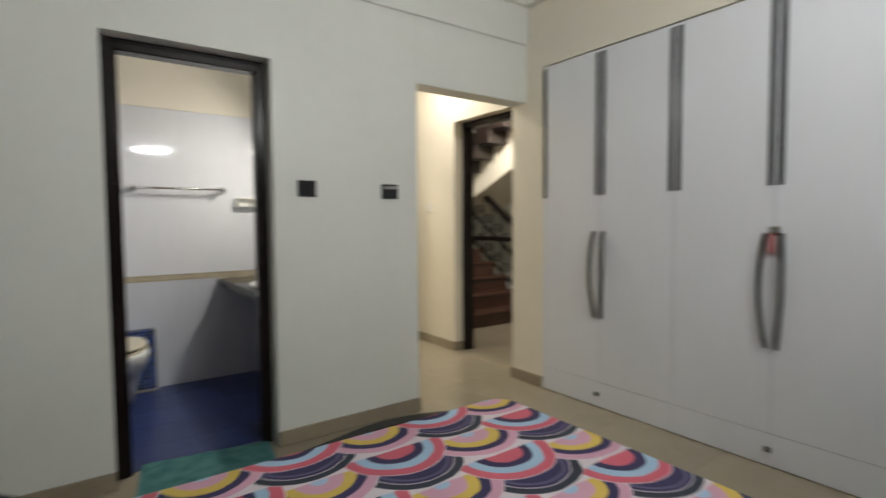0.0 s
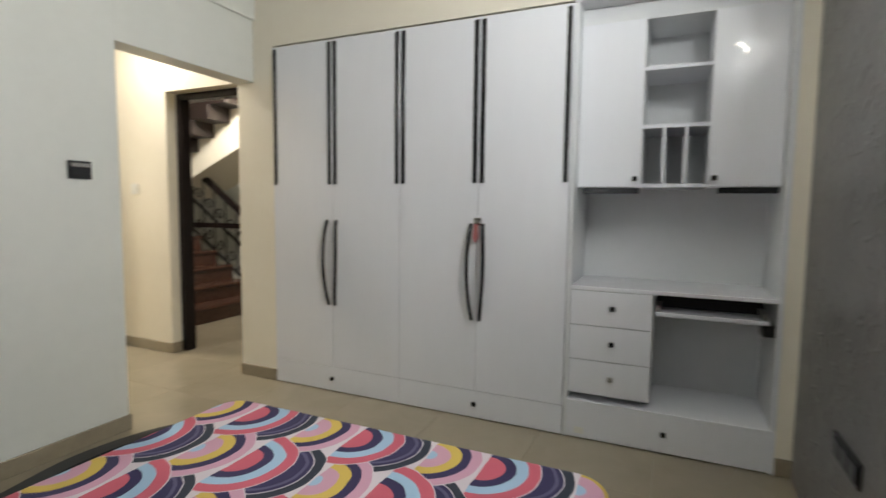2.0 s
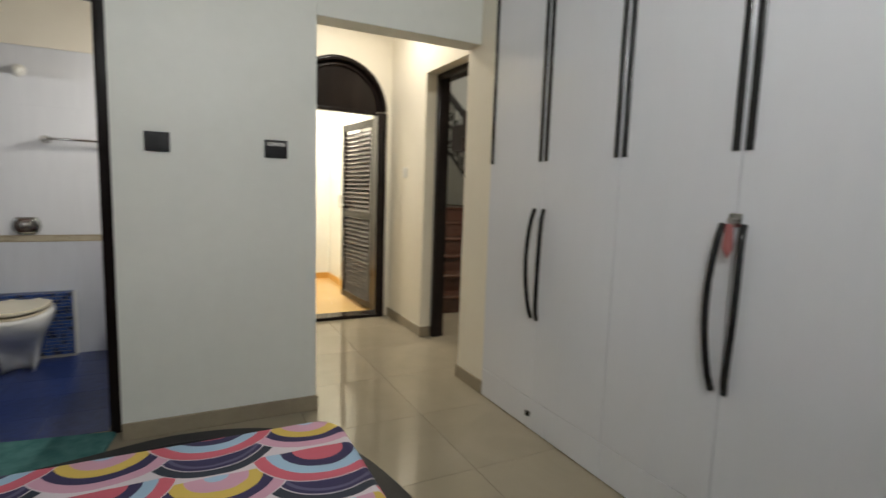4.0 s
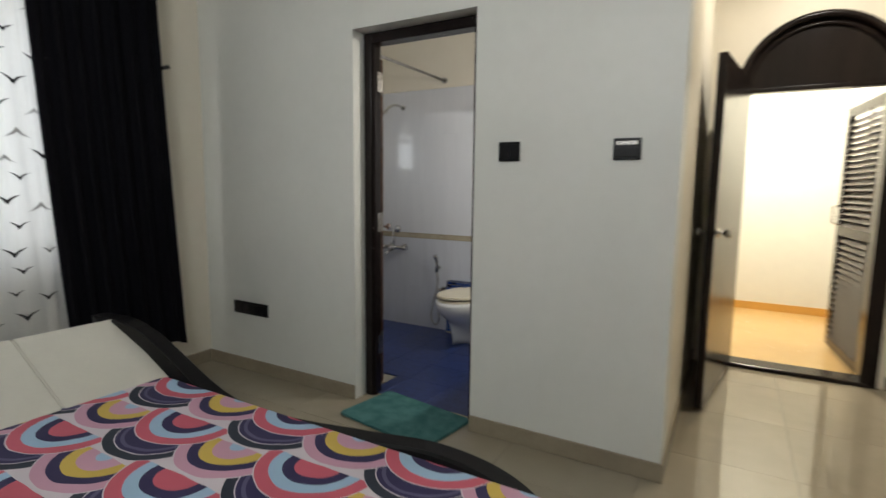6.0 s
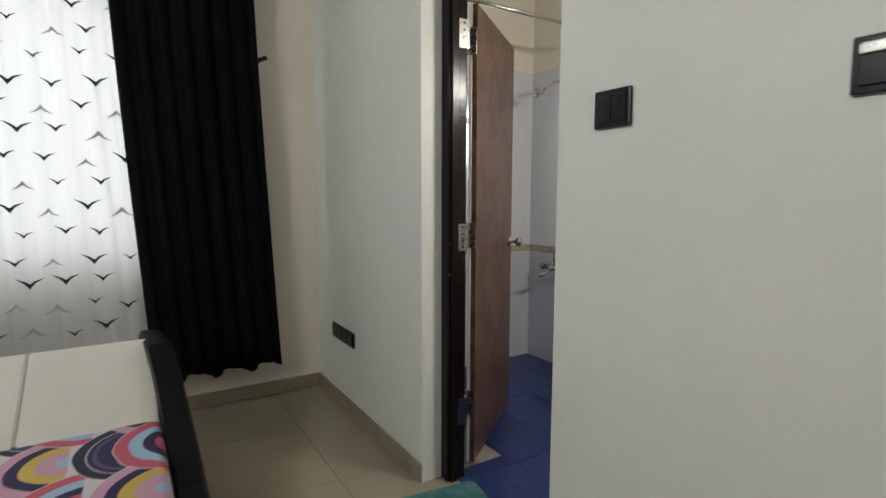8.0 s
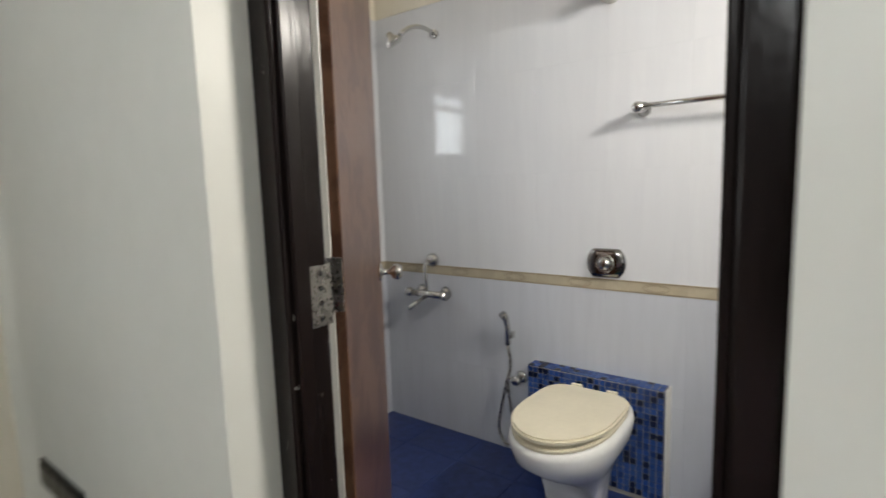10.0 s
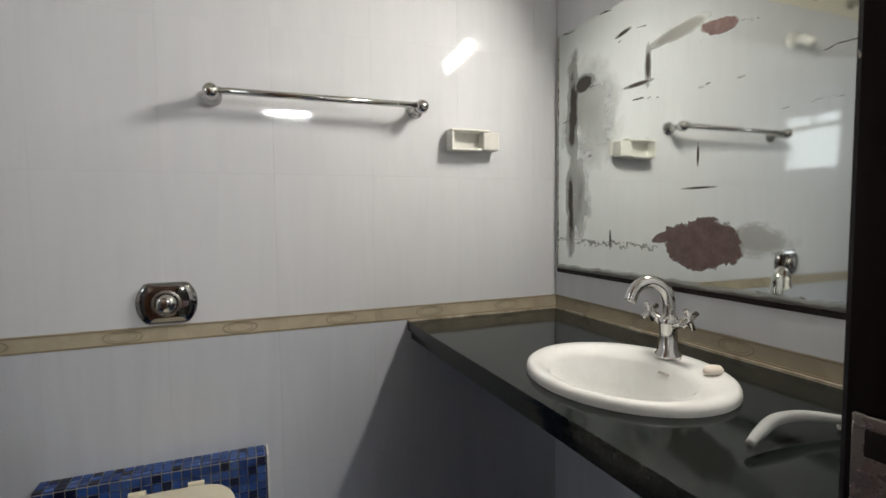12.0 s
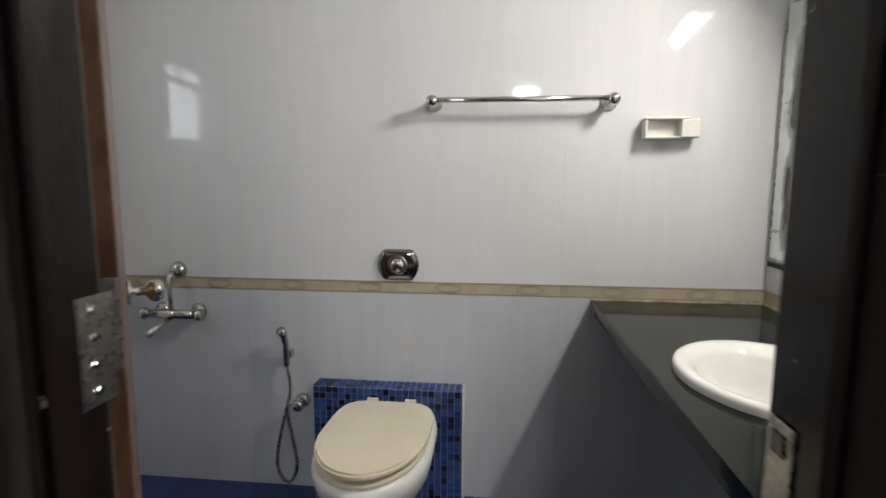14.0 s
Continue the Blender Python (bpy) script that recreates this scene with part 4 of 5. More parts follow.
for k in range(6):
    part("grille_bar", tube([(LEFT - 0.16, WY0 + 0.2 + 0.24 * k, WZ0), (LEFT - 0.16, WY0 + 0.2 + 0.24 * k, WZ1)], 0.007, 6), M_WHITEPL, win)


def drape(name, y_top0, y_top1, y_bot0, y_bot1, z0, z1, x, folds, depth, mat, label, hem=0.0, category="curtain", seed=0):
    rnd = random.Random(seed)
    bm = bmesh.new()
    nu, nv = folds * 10, 24
    ph = [rnd.uniform(-0.5, 0.5) for _ in range(folds + 2)]
    grid = []
    for j in range(nv + 1):
        v = j / nv
        row = []
        for i in range(nu + 1):
            u = i / nu
            ya, yb = y_top0 + (y_bot0 - y_top0) * v ** 1.3, y_top1 + (y_bot1 - y_top1) * v ** 1.3
            f = u * folds
            amp = depth * (0.8 + 0.35 * ph[int(f)]) * (0.85 + 0.3 * v)
            w = math.sin(2 * math.pi * f + ph[int(f * 0.5)] * 0.8 + 0.6 * v * ph[1])
            z = z1 + (z0 - z1) * v + (hem * math.sin(2 * math.pi * f * 0.5 + 1.0) * v ** 6 if hem else 0)
            row.append(bm.verts.new((x + amp * w, ya + (yb - ya) * u + 0.006 * math.cos(4 * math.pi * f), z)))
        grid.append(row)
    for j in range(nv):
        for i in range(nu):
            bm.faces.new((grid[j][i], grid[j][i + 1], grid[j + 1][i + 1], grid[j + 1][i]))
    ob = part(name, bm, mat, None, label, True, category=category)
    so = ob.modifiers.new("thick", 'SOLIDIFY')
    so.thickness = 0.0015
    return ob


CX = LEFT + 0.125
drape("curtain", -1.04, -0.37, -0.93, -0.28, 0.235, 2.52, CX + 0.01, 7, 0.028, M_BLACKCLOTH, "heavy black curtain hanging to near the floor", 0.018, seed=3)
drape("curtain", -2.75, -2.25, -2.78, -2.2, 0.235, 2.52, CX + 0.01, 5, 0.028, M_BLACKCLOTH, "heavy black curtain hanging to near the floor", 0.018, seed=5)
sheer = drape("sheer_curtain", -1.66, -1.02, -1.70, -0.90, 0.25, 2.50, CX - 0.022, 6, 0.016, M_SHEER, "white translucent curtain printed with black chevrons", 0, category="curtain", seed=8)
sheer2 = drape("sheer_curtain", -2.3, -1.74, -2.3, -1.78, 0.25, 2.50, CX - 0.022, 6, 0.016, M_SHEER, "white translucent curtain printed with black chevrons", 0, category="curtain", seed=9)


def chevrons(parent, ya, yb, seed):
    """Bird-like chevrons printed on the cloth."""
    rnd = random.Random(seed)
    z = 2.45
    r = 0
    while z > 0.3:
        y = ya + (0.05 if r % 2 else 0.10)
        while y < yb - 0.03:
            s = rnd.choice((0.034, 0.044, 0.055))
            mat = M_PRINT if rnd.random() < 0.68 else M_PRINTGREY
            up = -1 if mat is M_PRINTGREY else 1
            yy, zz = y + rnd.uniform(-0.014, 0.014), z + rnd.uniform(-0.02, 0.02)
            xx = CX + 0.004
            bm = bmesh.new()
            c0 = [(-s, 0.55 * s), (-0.35 * s, 0.05 * s), (0, -0.42 * s), (0.4 * s, 0.1 * s), (s * 1.05, 0.5 * s), (0.35 * s, 0.28 * s), (0.02 * s, 0.0), (-0.3 * s, 0.25 * s)]
            f = [bm.verts.new((xx, yy + a, zz + up * q)) for a, q in c0]
            bk = [bm.verts.new((xx - 0.0008, yy + a, zz + up * q)) for a, q in c0]
            for a, b, c, d in ((0, 1, 7, 7), (1, 2, 6, 7), (2, 3, 5, 6), (3, 4, 5, 5)):
                for L in (f, bk):
                    bm.faces.new([L[q] for q in dict.fromkeys((a, b, c, d))])
            part("chevron", bm, mat, parent)
            y += 0.150
        z -= 0.118
        r += 1


chevrons(sheer, -1.66, -0.95, 4)
rod = empty("curtain_rod", "dark metal curtain rod with finials", "curtain rod")
part("rod", tube([(CX, -2.85, 2.54), (CX, -0.36, 2.54)], 0.013), M_BLACK, rod, smooth=True)
part("finial", lathe([(0.002, -0.03), (0.024, -0.015), (0.027, 0), (0.02, 0.02), (0.002, 0.03)], 14, pose(CX, -0.345, 2.54, 90)), M_BLACK, rod, smooth=True)
for y in (-2.7, -0.5):
    part("bracket", box(LEFT + 0.001, CX, y - 0.012, y + 0.012, 2.515, 2.535, 0.003), M_BLACK, rod)
hk = empty("curtain_tieback_hook", "small black curtain tieback hook on the wall", "hook")
part("base", box(LEFT + 0.001, LEFT + 0.012, -0.36, -0.32, 1.93, 1.98, 0.003), M_BLACK, hk)
part("arm", tube([(LEFT + 0.01, -0.34, 1.955), (LEFT + 0.12, -0.335, 1.955), (LEFT + 0.13, -0.30, 1.97)], 0.012, 8), M_BLACK, hk, smooth=True)


# ---- rug ----
bm = extrude_poly(rounded_rect(-0.31, 0.31, -0.20, 0.20, 0.03, 3), 0.0, 0.014, pose(-0.655, -0.06, 0.001, 0, 0, -9), 0.004)
part("bath_rug", bm, M_RUG, None, "small teal shaggy bath rug in front of the bathroom door", category="rug")


# ---- bathroom ----
BCEIL = 2.75
wall_b = wall("wall_bath_back", "white tiled bathroom wall with a beige border", [(BX0 - 0.2, BX1 + 0.2, BY1 + 0.012, BY1 + 0.2, -0.1, BCEIL)], M_GROUTW)
wall_l = wall("wall_bath_left", "white tiled bathroom wall with a frosted window",
              [(BX0 - 0.2, BX0 - 0.012, T, 0.66, -0.1, BCEIL), (BX0 - 0.2, BX0 - 0.012, 1.08, BY1 + 0.012, -0.1, BCEIL), (BX0 - 0.2, BX0 - 0.012, 0.66, 1.08, -0.1, 1.27), (BX0 - 0.2, BX0 - 0.012, 0.66, 1.08, 2.0, BCEIL)], M_GROUTW)
wall_r = wall("wall_bath_mirror", "white tiled bathroom wall behind the basin", [(BX1 + 0.0125, BX1 + 0.2, T, BY1 + 0.012, -0.1, BCEIL)], M_GROUTW)
part("ceiling_bath", box(BX0 - 0.2, BX1 + 0.2, T, BY1 + 0.2, BCEIL, BCEIL + 0.1), M_CEIL, None, "white bathroom ceiling", kind="structure", category="ceiling")
TTOP = 2.09
wall("wall_bath_paint", "cream paint above the tiles", [(BX0 - 0.004, BX1, BY1, BY1 + 0.012, TTOP + 0.002, BCEIL)], M_CREAM)
wall("wall_bath_paint_side", "cream paint above the tiles", [(BX0 - 0.012, BX0, T, BY1, TTOP + 0.002, BCEIL), (BX1, BX1 + 0.012, T, BY1, TTOP + 0.002, BCEIL)], M_CREAM)
wall("wall_bath_inner", "white inner face of the door wall", [(BX0, DL, T, T + 0.004, 0, BCEIL), (DR, BX1, T, T + 0.004, 0, BCEIL)], M_WALLTILE)

tile_cache = {}


def shared_piece(name, sx, sy, sz, mat, bevel=0.0012):
    key = (name, round(sx, 3), round(sy, 3), round(sz, 3), mat.name)
    if key not in tile_cache:
        bm = box(-sx / 2, sx / 2, -sy / 2, sy / 2, -sz / 2, sz / 2, bevel, 1)
        me = bpy.data.meshes.new(name)
        bm.to_mesh(me)
        bm.free()
        me.materials.append(mat)
        tile_cache[key] = me
    return tile_cache[key]


def piece(name, parent, c, size, mat, bevel=0.0012):
    ob = new(name, shared_piece(name, *size, mat, bevel))
    ob.parent = parent
    ob.location = c
    return ob


BORD0, BORD1 = 0.803, 0.850
G = 0.0002


def tile_rows():
    out = [(-0.05, 0.37, M_LOWTILE), (0.37, BORD0, M_LOWTILE), (BORD0, BORD1, M_BORDER)]
    z = BORD1
    while z < TTOP - 0.01:
        out.append((z, min(z + 0.43, TTOP), M_WALLTILE))
        z += 0.43
    return out


def tile_wall(parent, axis, at, a0, a1, sign, hole=None):
    """Tiles on a wall; axis is the way along it."""
    w = 0.30
    for z0, z1, mat in tile_rows():
        a = a0
        while a < a1 - 0.01:
            b = min(a + w, a1)
            spans = [(a, b, z0, z1)]
            if hole:
                h0, h1, hz0, hz1 = hole
                if b > h0 and a < h1 and z1 > hz0 and z0 < hz1:
                    spans = []
                    if a < h0:
                        spans.append((a, h0, z0, z1))
                    if b > h1:
                        spans.append((h1, b, z0, z1))
                    c0, c1 = max(a, h0), min(b, h1)
                    if z0 < hz0:
                        spans.append((c0, c1, z0, hz0))
                    if z1 > hz1:
                        spans.append((c0, c1, hz1, z1))
            for p, q, r, s in spans:
                L, H2 = q - p - G, s - r - G
                if L < 0.004 or H2 < 0.004:
                    continue
                if axis == "x":
                    piece("tile" if mat is not M_BORDER else "border_tile", parent, ((p + q) / 2, at + sign * 0.006, (r + s) / 2), (L, 0.012, H2), mat, 0.0001)
                else:
                    piece("tile" if mat is not M_BORDER else "border_tile", parent, (at + sign * 0.006, (p + q) / 2, (r + s) / 2), (0.012, L, H2), mat, 0.0001)
            a = b


OV = [-1.97 + 0.30 * k for k in range(8)]
TX0 = OV[0] - 0.15 - 0.30


def border_lines(parent, axis, at, a0, a1, ovals, sign):
    for z in (BORD0 + 0.004, BORD1 - 0.004):
        if axis == "x":
            part("border_line", box(a0, a1, at - 0.0008, at + 0.002, z - 0.0016, z + 0.0016), M_BORDERLINE, parent)
        else:
            part("border_line", box(at - 0.002, at + 0.0008, a0, a1, z - 0.0016, z + 0.0016), M_BORDERLINE, parent)
    zc = (BORD0 + BORD1) / 2
    for o in ovals:
        for s, th in ((1.0, 0.0016), (0.72, 0.0010)):
            pts = []
            for k in range(24):
                t = 2 * math.pi * k / 24
                q, z = o + 0.047 * s * math.cos(t), zc + 0.0165 * s * math.sin(t)
                pts.append((q, at, z) if axis == "x" else (at, q, z))
            part("border_oval", tube(pts, th, 5, True), M_BORDERLINE, parent)


border_lines(wall_b, "x", BY1 - 0.0008, BX0, BX1, [o for o in OV if BX0 < o < BX1], -1)
border_lines(wall_r, "y", BX1 - 0.0008, T, BY1, [BY1 - 0.15 - 0.3 * k for k in range(4)], -1)

# frosted window
w2 = empty("window_2", "frosted louvred bathroom window", "window", kind="structure")
for b in ((0.66, 0.69, 1.27, 2.0), (1.05, 1.08, 1.27, 2.0), (0.69, 1.05, 1.27, 1.30), (0.69, 1.05, 1.97, 2.0), (0.69, 1.05, 1.715, 1.745), (0.857, 0.883, 1.745, 1.97)):
    part("window_frame", box(BX0 - 0.10, BX0 - 0.06, *b, 0.003, 1), M_WHITEPL, w2)
for b in ((0.69, 0.857, 1.745, 1.97), (0.883, 1.05, 1.745, 1.97)):
    p = part("pane", box(BX0 - 0.163, BX0 - 0.157, *b), M_FROST, w2)
    p.visible_shadow = False
for k in range(5):
    z = 1.34 + 0.083 * k
    p = part("louvre_pane", box(-0.003, 0.003, 0.69, 1.05, -0.045, 0.045, 0, 1, pose(BX0 - 0.16, 0, z, 0, 22, 0)), M_FROST, w2)
    p.visible_shadow = False


# toilet and its mosaic ledge
def mosaic(parent, x0, x1, y, z0, z1, ytop):
    bm = bmesh.new()
    s = 0.0245
    nx, nz, ny = round((x1 - x0) / s), round((z1 - z0) / s), round((ytop - y) / s)
    sx, sz, sy = (x1 - x0) / nx, (z1 - z0) / nz, (ytop - y) / max(1, ny)
    g = 0.0015
    for i in range(nx):
        for k in range(nz):
            add_box(bm, x0 + i * sx + g, x0 + (i + 1) * sx - g, y - 0.004, y - 0.0002, z0 + k * sz + g, z0 + (k + 1) * sz - g)
        for j in range(ny):
            add_box(bm, x0 + i * sx + g, x0 + (i + 1) * sx - g, y + j * sy + g, y + (j + 1) * sy - g, z1 + 0.0002, z1 + 0.004)
    for k in range(nz):
        for j in range(ny):
            add_box(bm, x1 + 0.0002, x1 + 0.004, y + j * sy + g, y + (j + 1) * sy - g, z0 + k * sz + g, z0 + (k + 1) * sz - g)
    bmesh.ops.recalc_face_normals(bm, faces=bm.faces)
    return part("mosaic_tiles", bm, M_MOSAIC, parent, "small blue mosaic tiles", kind="stuff")


CX0, CX1, CY, CZ = -1.275, -0.715, 1.50, 0.455
ledge = part("cistern_ledge", box(CX0, CX1, CY, BY1 - 0.001, 0.0, CZ), M_GROUT, None, "low wall ledge clad in blue mosaic tiles", kind="structure", category="ledge")
part("edge_trim", box(CX1 + 0.0042, CX1 + 0.010, CY - 0.006, BY1 - 0.002, 0.0, CZ + 0.004, 0.001, 1), M_WHITEPL, ledge, "white edge trim")
mosaic(ledge, CX0, CX1, CY, 0.02, CZ, BY1 - 0.002)


def egg(w, l0, l1, n=36):
    """Seat outline: round at the front, straight at the back; y runs to the back."""
    pts = []
    for k in range(n):
        t = 2 * math.pi * k / n
        c, s = math.cos(t), math.sin(t)
        if s < 0:
            pts.append((w * c, l0 * s))
        else:
            e = 0.45
            pts.append((w * math.copysign(abs(c) ** e, c), l1 * abs(s) ** e))
    return pts


def toilet():
    t = empty("toilet", "wall-hung white ceramic toilet with a closed cream lid", "toilet")
    tx, ty = -0.966, 1.20
    secs = [(0.40, 0.178, 0.262, 0.275), (0.375, 0.185, 0.268, 0.275), (0.32, 0.175, 0.245, 0.275), (0.25, 0.140, 0.15, 0.275), (0.19, 0.112, 0.04, 0.275), (0.12, 0.092, -0.06, 0.275), (0.05, 0.080, -0.11, 0.275), (0.003, 0.078, -0.12, 0.275)]
    bm = bmesh.new()
    rings = [[bm.verts.new((tx + x, ty + y, z)) for x, y in egg(w, a, b)] for z, w, a, b in secs]
    for A, B in zip(rings, rings[1:]):
        for k in range(len(A)):
            bm.faces.new((A[k], A[(k + 1) % len(A)], B[(k + 1) % len(A)], B[k]))
    bm.faces.new(rings[0][::-1])
    bm.faces.new(rings[-1])
    bmesh.ops.recalc_face_normals(bm, faces=bm.faces)
    part("bowl", bm, M_CERAMIC, t, "white ceramic bowl", True)
    part("seat_ring", extrude_poly(egg(0.170, 0.260, 0.245), 0.402, 0.417, pose(tx, ty, 0), 0.004), M_SEAT, t, "cream plastic seat")
    lid = part("lid", extrude_poly(egg(0.172, 0.264, 0.245), 0.0, 0.022, pose(tx, ty, 0.420, -2.0), 0.007), M_SEAT, t, "cream plastic lid")
    for s in (-1, 1):
        part("lid_hinge", tube([(tx + s * 0.07 - 0.02, ty + 0.262, 0.425), (tx + s * 0.07 + 0.02, ty + 0.262, 0.425)], 0.010, 8), M_SEAT, lid)


toilet()

fv = empty("flush_plate", "chrome flush button plate above the border", "flush plate")
fp = [(0.078 * math.cos(2 * math.pi * k / 40), max(-0.058, min(0.058, 0.078 * math.sin(2 * math.pi * k / 40)))) for k in range(40)]
m_wall = Matrix(((1, 0, 0, -0.958), (0, 0, -1, BY1 - 0.001), (0, 1, 0, 0.914), (0, 0, 0, 1)))
dome = bmesh.new()
rings = [[dome.verts.new((x * q, y * q, h)) for x, y in fp] for q, h in ((1.0, 0.0), (1.0, 0.006), (0.96, 0.011), (0.86, 0.0155), (0.66, 0.019), (0.40, 0.0205))]
for P0, P1 in zip(rings, rings[1:]):
    for k in range(40):
        dome.faces.new((P0[k], P0[(k + 1) % 40], P1[(k + 1) % 40], P1[k]))
dome.faces.new(rings[-1])
bmesh.ops.recalc_face_normals(dome, faces=dome.faces)
dome.transform(m_wall)
part("plate", dome, M_DARKCHROME, fv, smooth=True)
part("button", lathe([(0.002, 0.040), (0.018, 0.039), (0.026, 0.032), (0.028, 0.0205), (0.002, 0.0202)], 20, m_wall), M_CHROME, fv, smooth=True)
part("collar", lathe([(0.029, 0.0195), (0.036, 0.024), (0.038, 0.0195), (0.030, 0.0190)], 20, m_wall), M_STEEL, fv, smooth=True)

jt = empty("health_faucet", "chrome hand spray with a hose beside the toilet", "hand spray")
JX = -1.388
part("hook", box(JX - 0.014, JX + 0.014, BY1 - 0.035, BY1 - 0.001, 0.545, 0.575, 0.004), M_CHROME, jt)
part("spray_head", tube([(JX, BY1 - 0.045, 0.52), (JX, BY1 - 0.045, 0.60), (JX - 0.004, BY1 - 0.055, 0.645), (JX - 0.006, BY1 - 0.075, 0.665)], 0.013, 12, radii=[0.012, 0.012, 0.015, 0.018]), M_CHROME, jt, smooth=True)
part("angle_valve", tube([(JX + 0.045, BY1 - 0.002, 0.365), (JX + 0.045, BY1 - 0.05, 0.365), (JX + 0.035, BY1 - 0.06, 0.37)], 0.014, 10), M_CHROME, jt, smooth=True)
part("valve_knob", lathe([(0.002, 0), (0.02, 0), (0.024, 0.01), (0.018, 0.02), (0.002, 0.022)], 14, pose(JX + 0.045, BY1 - 0.05, 0.365, 90)), M_CHROME, jt, smooth=True)
part("flange", lathe([(0.002, 0), (0.03, 0), (0.022, 0.012), (0.002, 0.014)], 16, pose(JX + 0.045, BY1 - 0.001, 0.365, 90)), M_CHROME, jt, smooth=True)
hose = smooth_line([(JX, BY1 - 0.045, 0.52), (JX + 0.01, BY1 - 0.045, 0.42), (JX - 0.03, BY1 - 0.05, 0.25), (JX - 0.045, BY1 - 0.06, 0.12), (JX + 0.0, BY1 - 0.065, 0.055), (JX + 0.035, BY1 - 0.06, 0.12), (JX + 0.01, BY1 - 0.055, 0.27), (JX + 0.0, BY1 - 0.055, 0.36), (JX + 0.035, BY1 - 0.06, 0.372)], 7)
part("hose", tube(hose, 0.0065, 8), M_STEEL, jt, "steel braided hose", True)

# shower mixer and shower head
mx = empty("shower_mixer", "chrome wall-mounted shower mixer with cross handles", "mixer tap")
QX, QZ = -1.835, 0.712
for s in (-1, 1):
    part("wall_union", lathe([(0.002, 0), (0.034, 0.0), (0.026, 0.014), (0.014, 0.02), (0.014, 0.055), (0.002, 0.056)], 16, pose(QX + s * 0.075, BY1 - 0.001, QZ, 90)), M_CHROME, mx, smooth=True)
    part("handle", lathe([(0.002, 0), (0.014, 0), (0.016, 0.02), (0.024, 0.026), (0.024, 0.042), (0.002, 0.046)], 12, pose(QX + s * 0.08, BY1 - 0.06, QZ, 0, s * 90)), M_CHROME, mx, smooth=True)
part("body", tube([(QX - 0.09, BY1 - 0.06, QZ), (QX + 0.09, BY1 - 0.06, QZ)], 0.018, 12), M_CHROME, mx, smooth=True)
part("spout", tube([(QX, BY1 - 0.06, QZ - 0.012), (QX - 0.01, BY1 - 0.12, QZ - 0.03), (QX - 0.015, BY1 - 0.18, QZ - 0.05)], 0.011, 10), M_CHROME, mx, smooth=True)
part("riser", tube([(QX, BY1 - 0.06, QZ + 0.01), (QX - 0.005, BY1 - 0.06, QZ + 0.11), (QX - 0.005, BY1 - 0.055, QZ + 0.145), (QX + 0.0, BY1 - 0.02, QZ + 0.160)], 0.009, 10), M_CHROME, mx, smooth=True)
part("riser_rose", lathe([(0.002, 0), (0.036, 0.0), (0.034, 0.01), (0.022, 0.026), (0.002, 0.03)], 18, pose(QX + 0.0, BY1 - 0.001, QZ + 0.162, 90)), M_CHROME, mx, smooth=True)
sh = empty("overhead_shower", "chrome overhead shower on a bent arm", "shower")
part("arm", tube(bend((-1.78, BY1 - 0.002, 1.95), (-1.78, BY1 - 0.14, 1.99), (-1.80, BY1 - 0.23, 1.90)), 0.010, 10), M_CHROME, sh, smooth=True)
part("rose", lathe([(0.002, 0), (0.022, 0.0), (0.02, 0.010), (0.002, 0.012)], 16, pose(-1.78, BY1 - 0.001, 1.95, 90)), M_CHROME, sh, smooth=True)
part("head", lathe([(0.012, 0.05), (0.016, 0.03), (0.036, 0.012), (0.038, 0.0), (0.002, -0.002)], 20, Matrix.Translation((-1.81, BY1 - 0.25, 1.865)) @ pose(0, 0, 0, 20, -25, 0)), M_CHROME, sh, smooth=True)
lh = empty("lamp_holder", "white angled lamp holder high on the tiled wall", "lamp holder")
part("base", lathe([(0.002, 0), (0.036, 0), (0.034, 0.018), (0.002, 0.02)], 18, pose(-0.945, BY1 - 0.001, 1.93, 90)), M_WHITEPL, lh, smooth=True)
part("socket", tube([(-0.945, BY1 - 0.02, 1.93), (-0.945, BY1 - 0.06, 1.925), (-0.935, BY1 - 0.10, 1.89)], 0.02, 12), M_WHITEPL, lh, smooth=True)
cr = empty("shower_curtain_rod", "thin steel rod across the shower", "rod")
part("rod", tube([(-1.36, T + 0.01, 2.15), (-1.36, BY1 - 0.001, 2.15)], 0.011), M_STEEL, cr, smooth=True)
for y, a in ((T + 0.006, -90), (BY1 - 0.001, 90)):
    part("flange", lathe([(0.002, 0), (0.026, 0), (0.02, 0.012), (0.002, 0.014)], 14, pose(-1.36, y, 2.15, a)), M_STEEL, cr, smooth=True)

tr = empty("towel_rail", "chrome towel rail on the tiled wall", "towel rail")
RZ, RY = 1.497, BY1 - 0.075
part("bar", tube([(-0.825, RY, RZ), (-0.213, RY, RZ)], 0.0095, 12), M_CHROME, tr, smooth=True)
for x in (-0.822, -0.216):
    h = part("post", lathe([(0.002, 0), (0.027, 0), (0.027, 0.008), (0.014, 0.014), (0.012, 0.055), (0.019, 0.062), (0.022, 0.078), (0.016, 0.094), (0.002, 0.097)], 18, pose(x, BY1 - 0.001, RZ - 0.003, 90)), M_CHROME, tr, "chrome round end post", True)
so = empty("soap_dish_holder", "white plastic wall holder with one open side", "soap holder")
part("body", box(-0.105, 0.010, BY1 - 0.055, BY1 - 0.003, 1.366, 1.374, 0.003), M_WHITEPL, so)
part("back", box(-0.105, 0.085, BY1 - 0.010, BY1 - 0.001, 1.375, 1.438, 0.003), M_WHITEPL, so)
part("top", box(-0.105, 0.035, BY1 - 0.055, BY1 - 0.011, 1.430, 1.438, 0.003), M_WHITEPL, so)
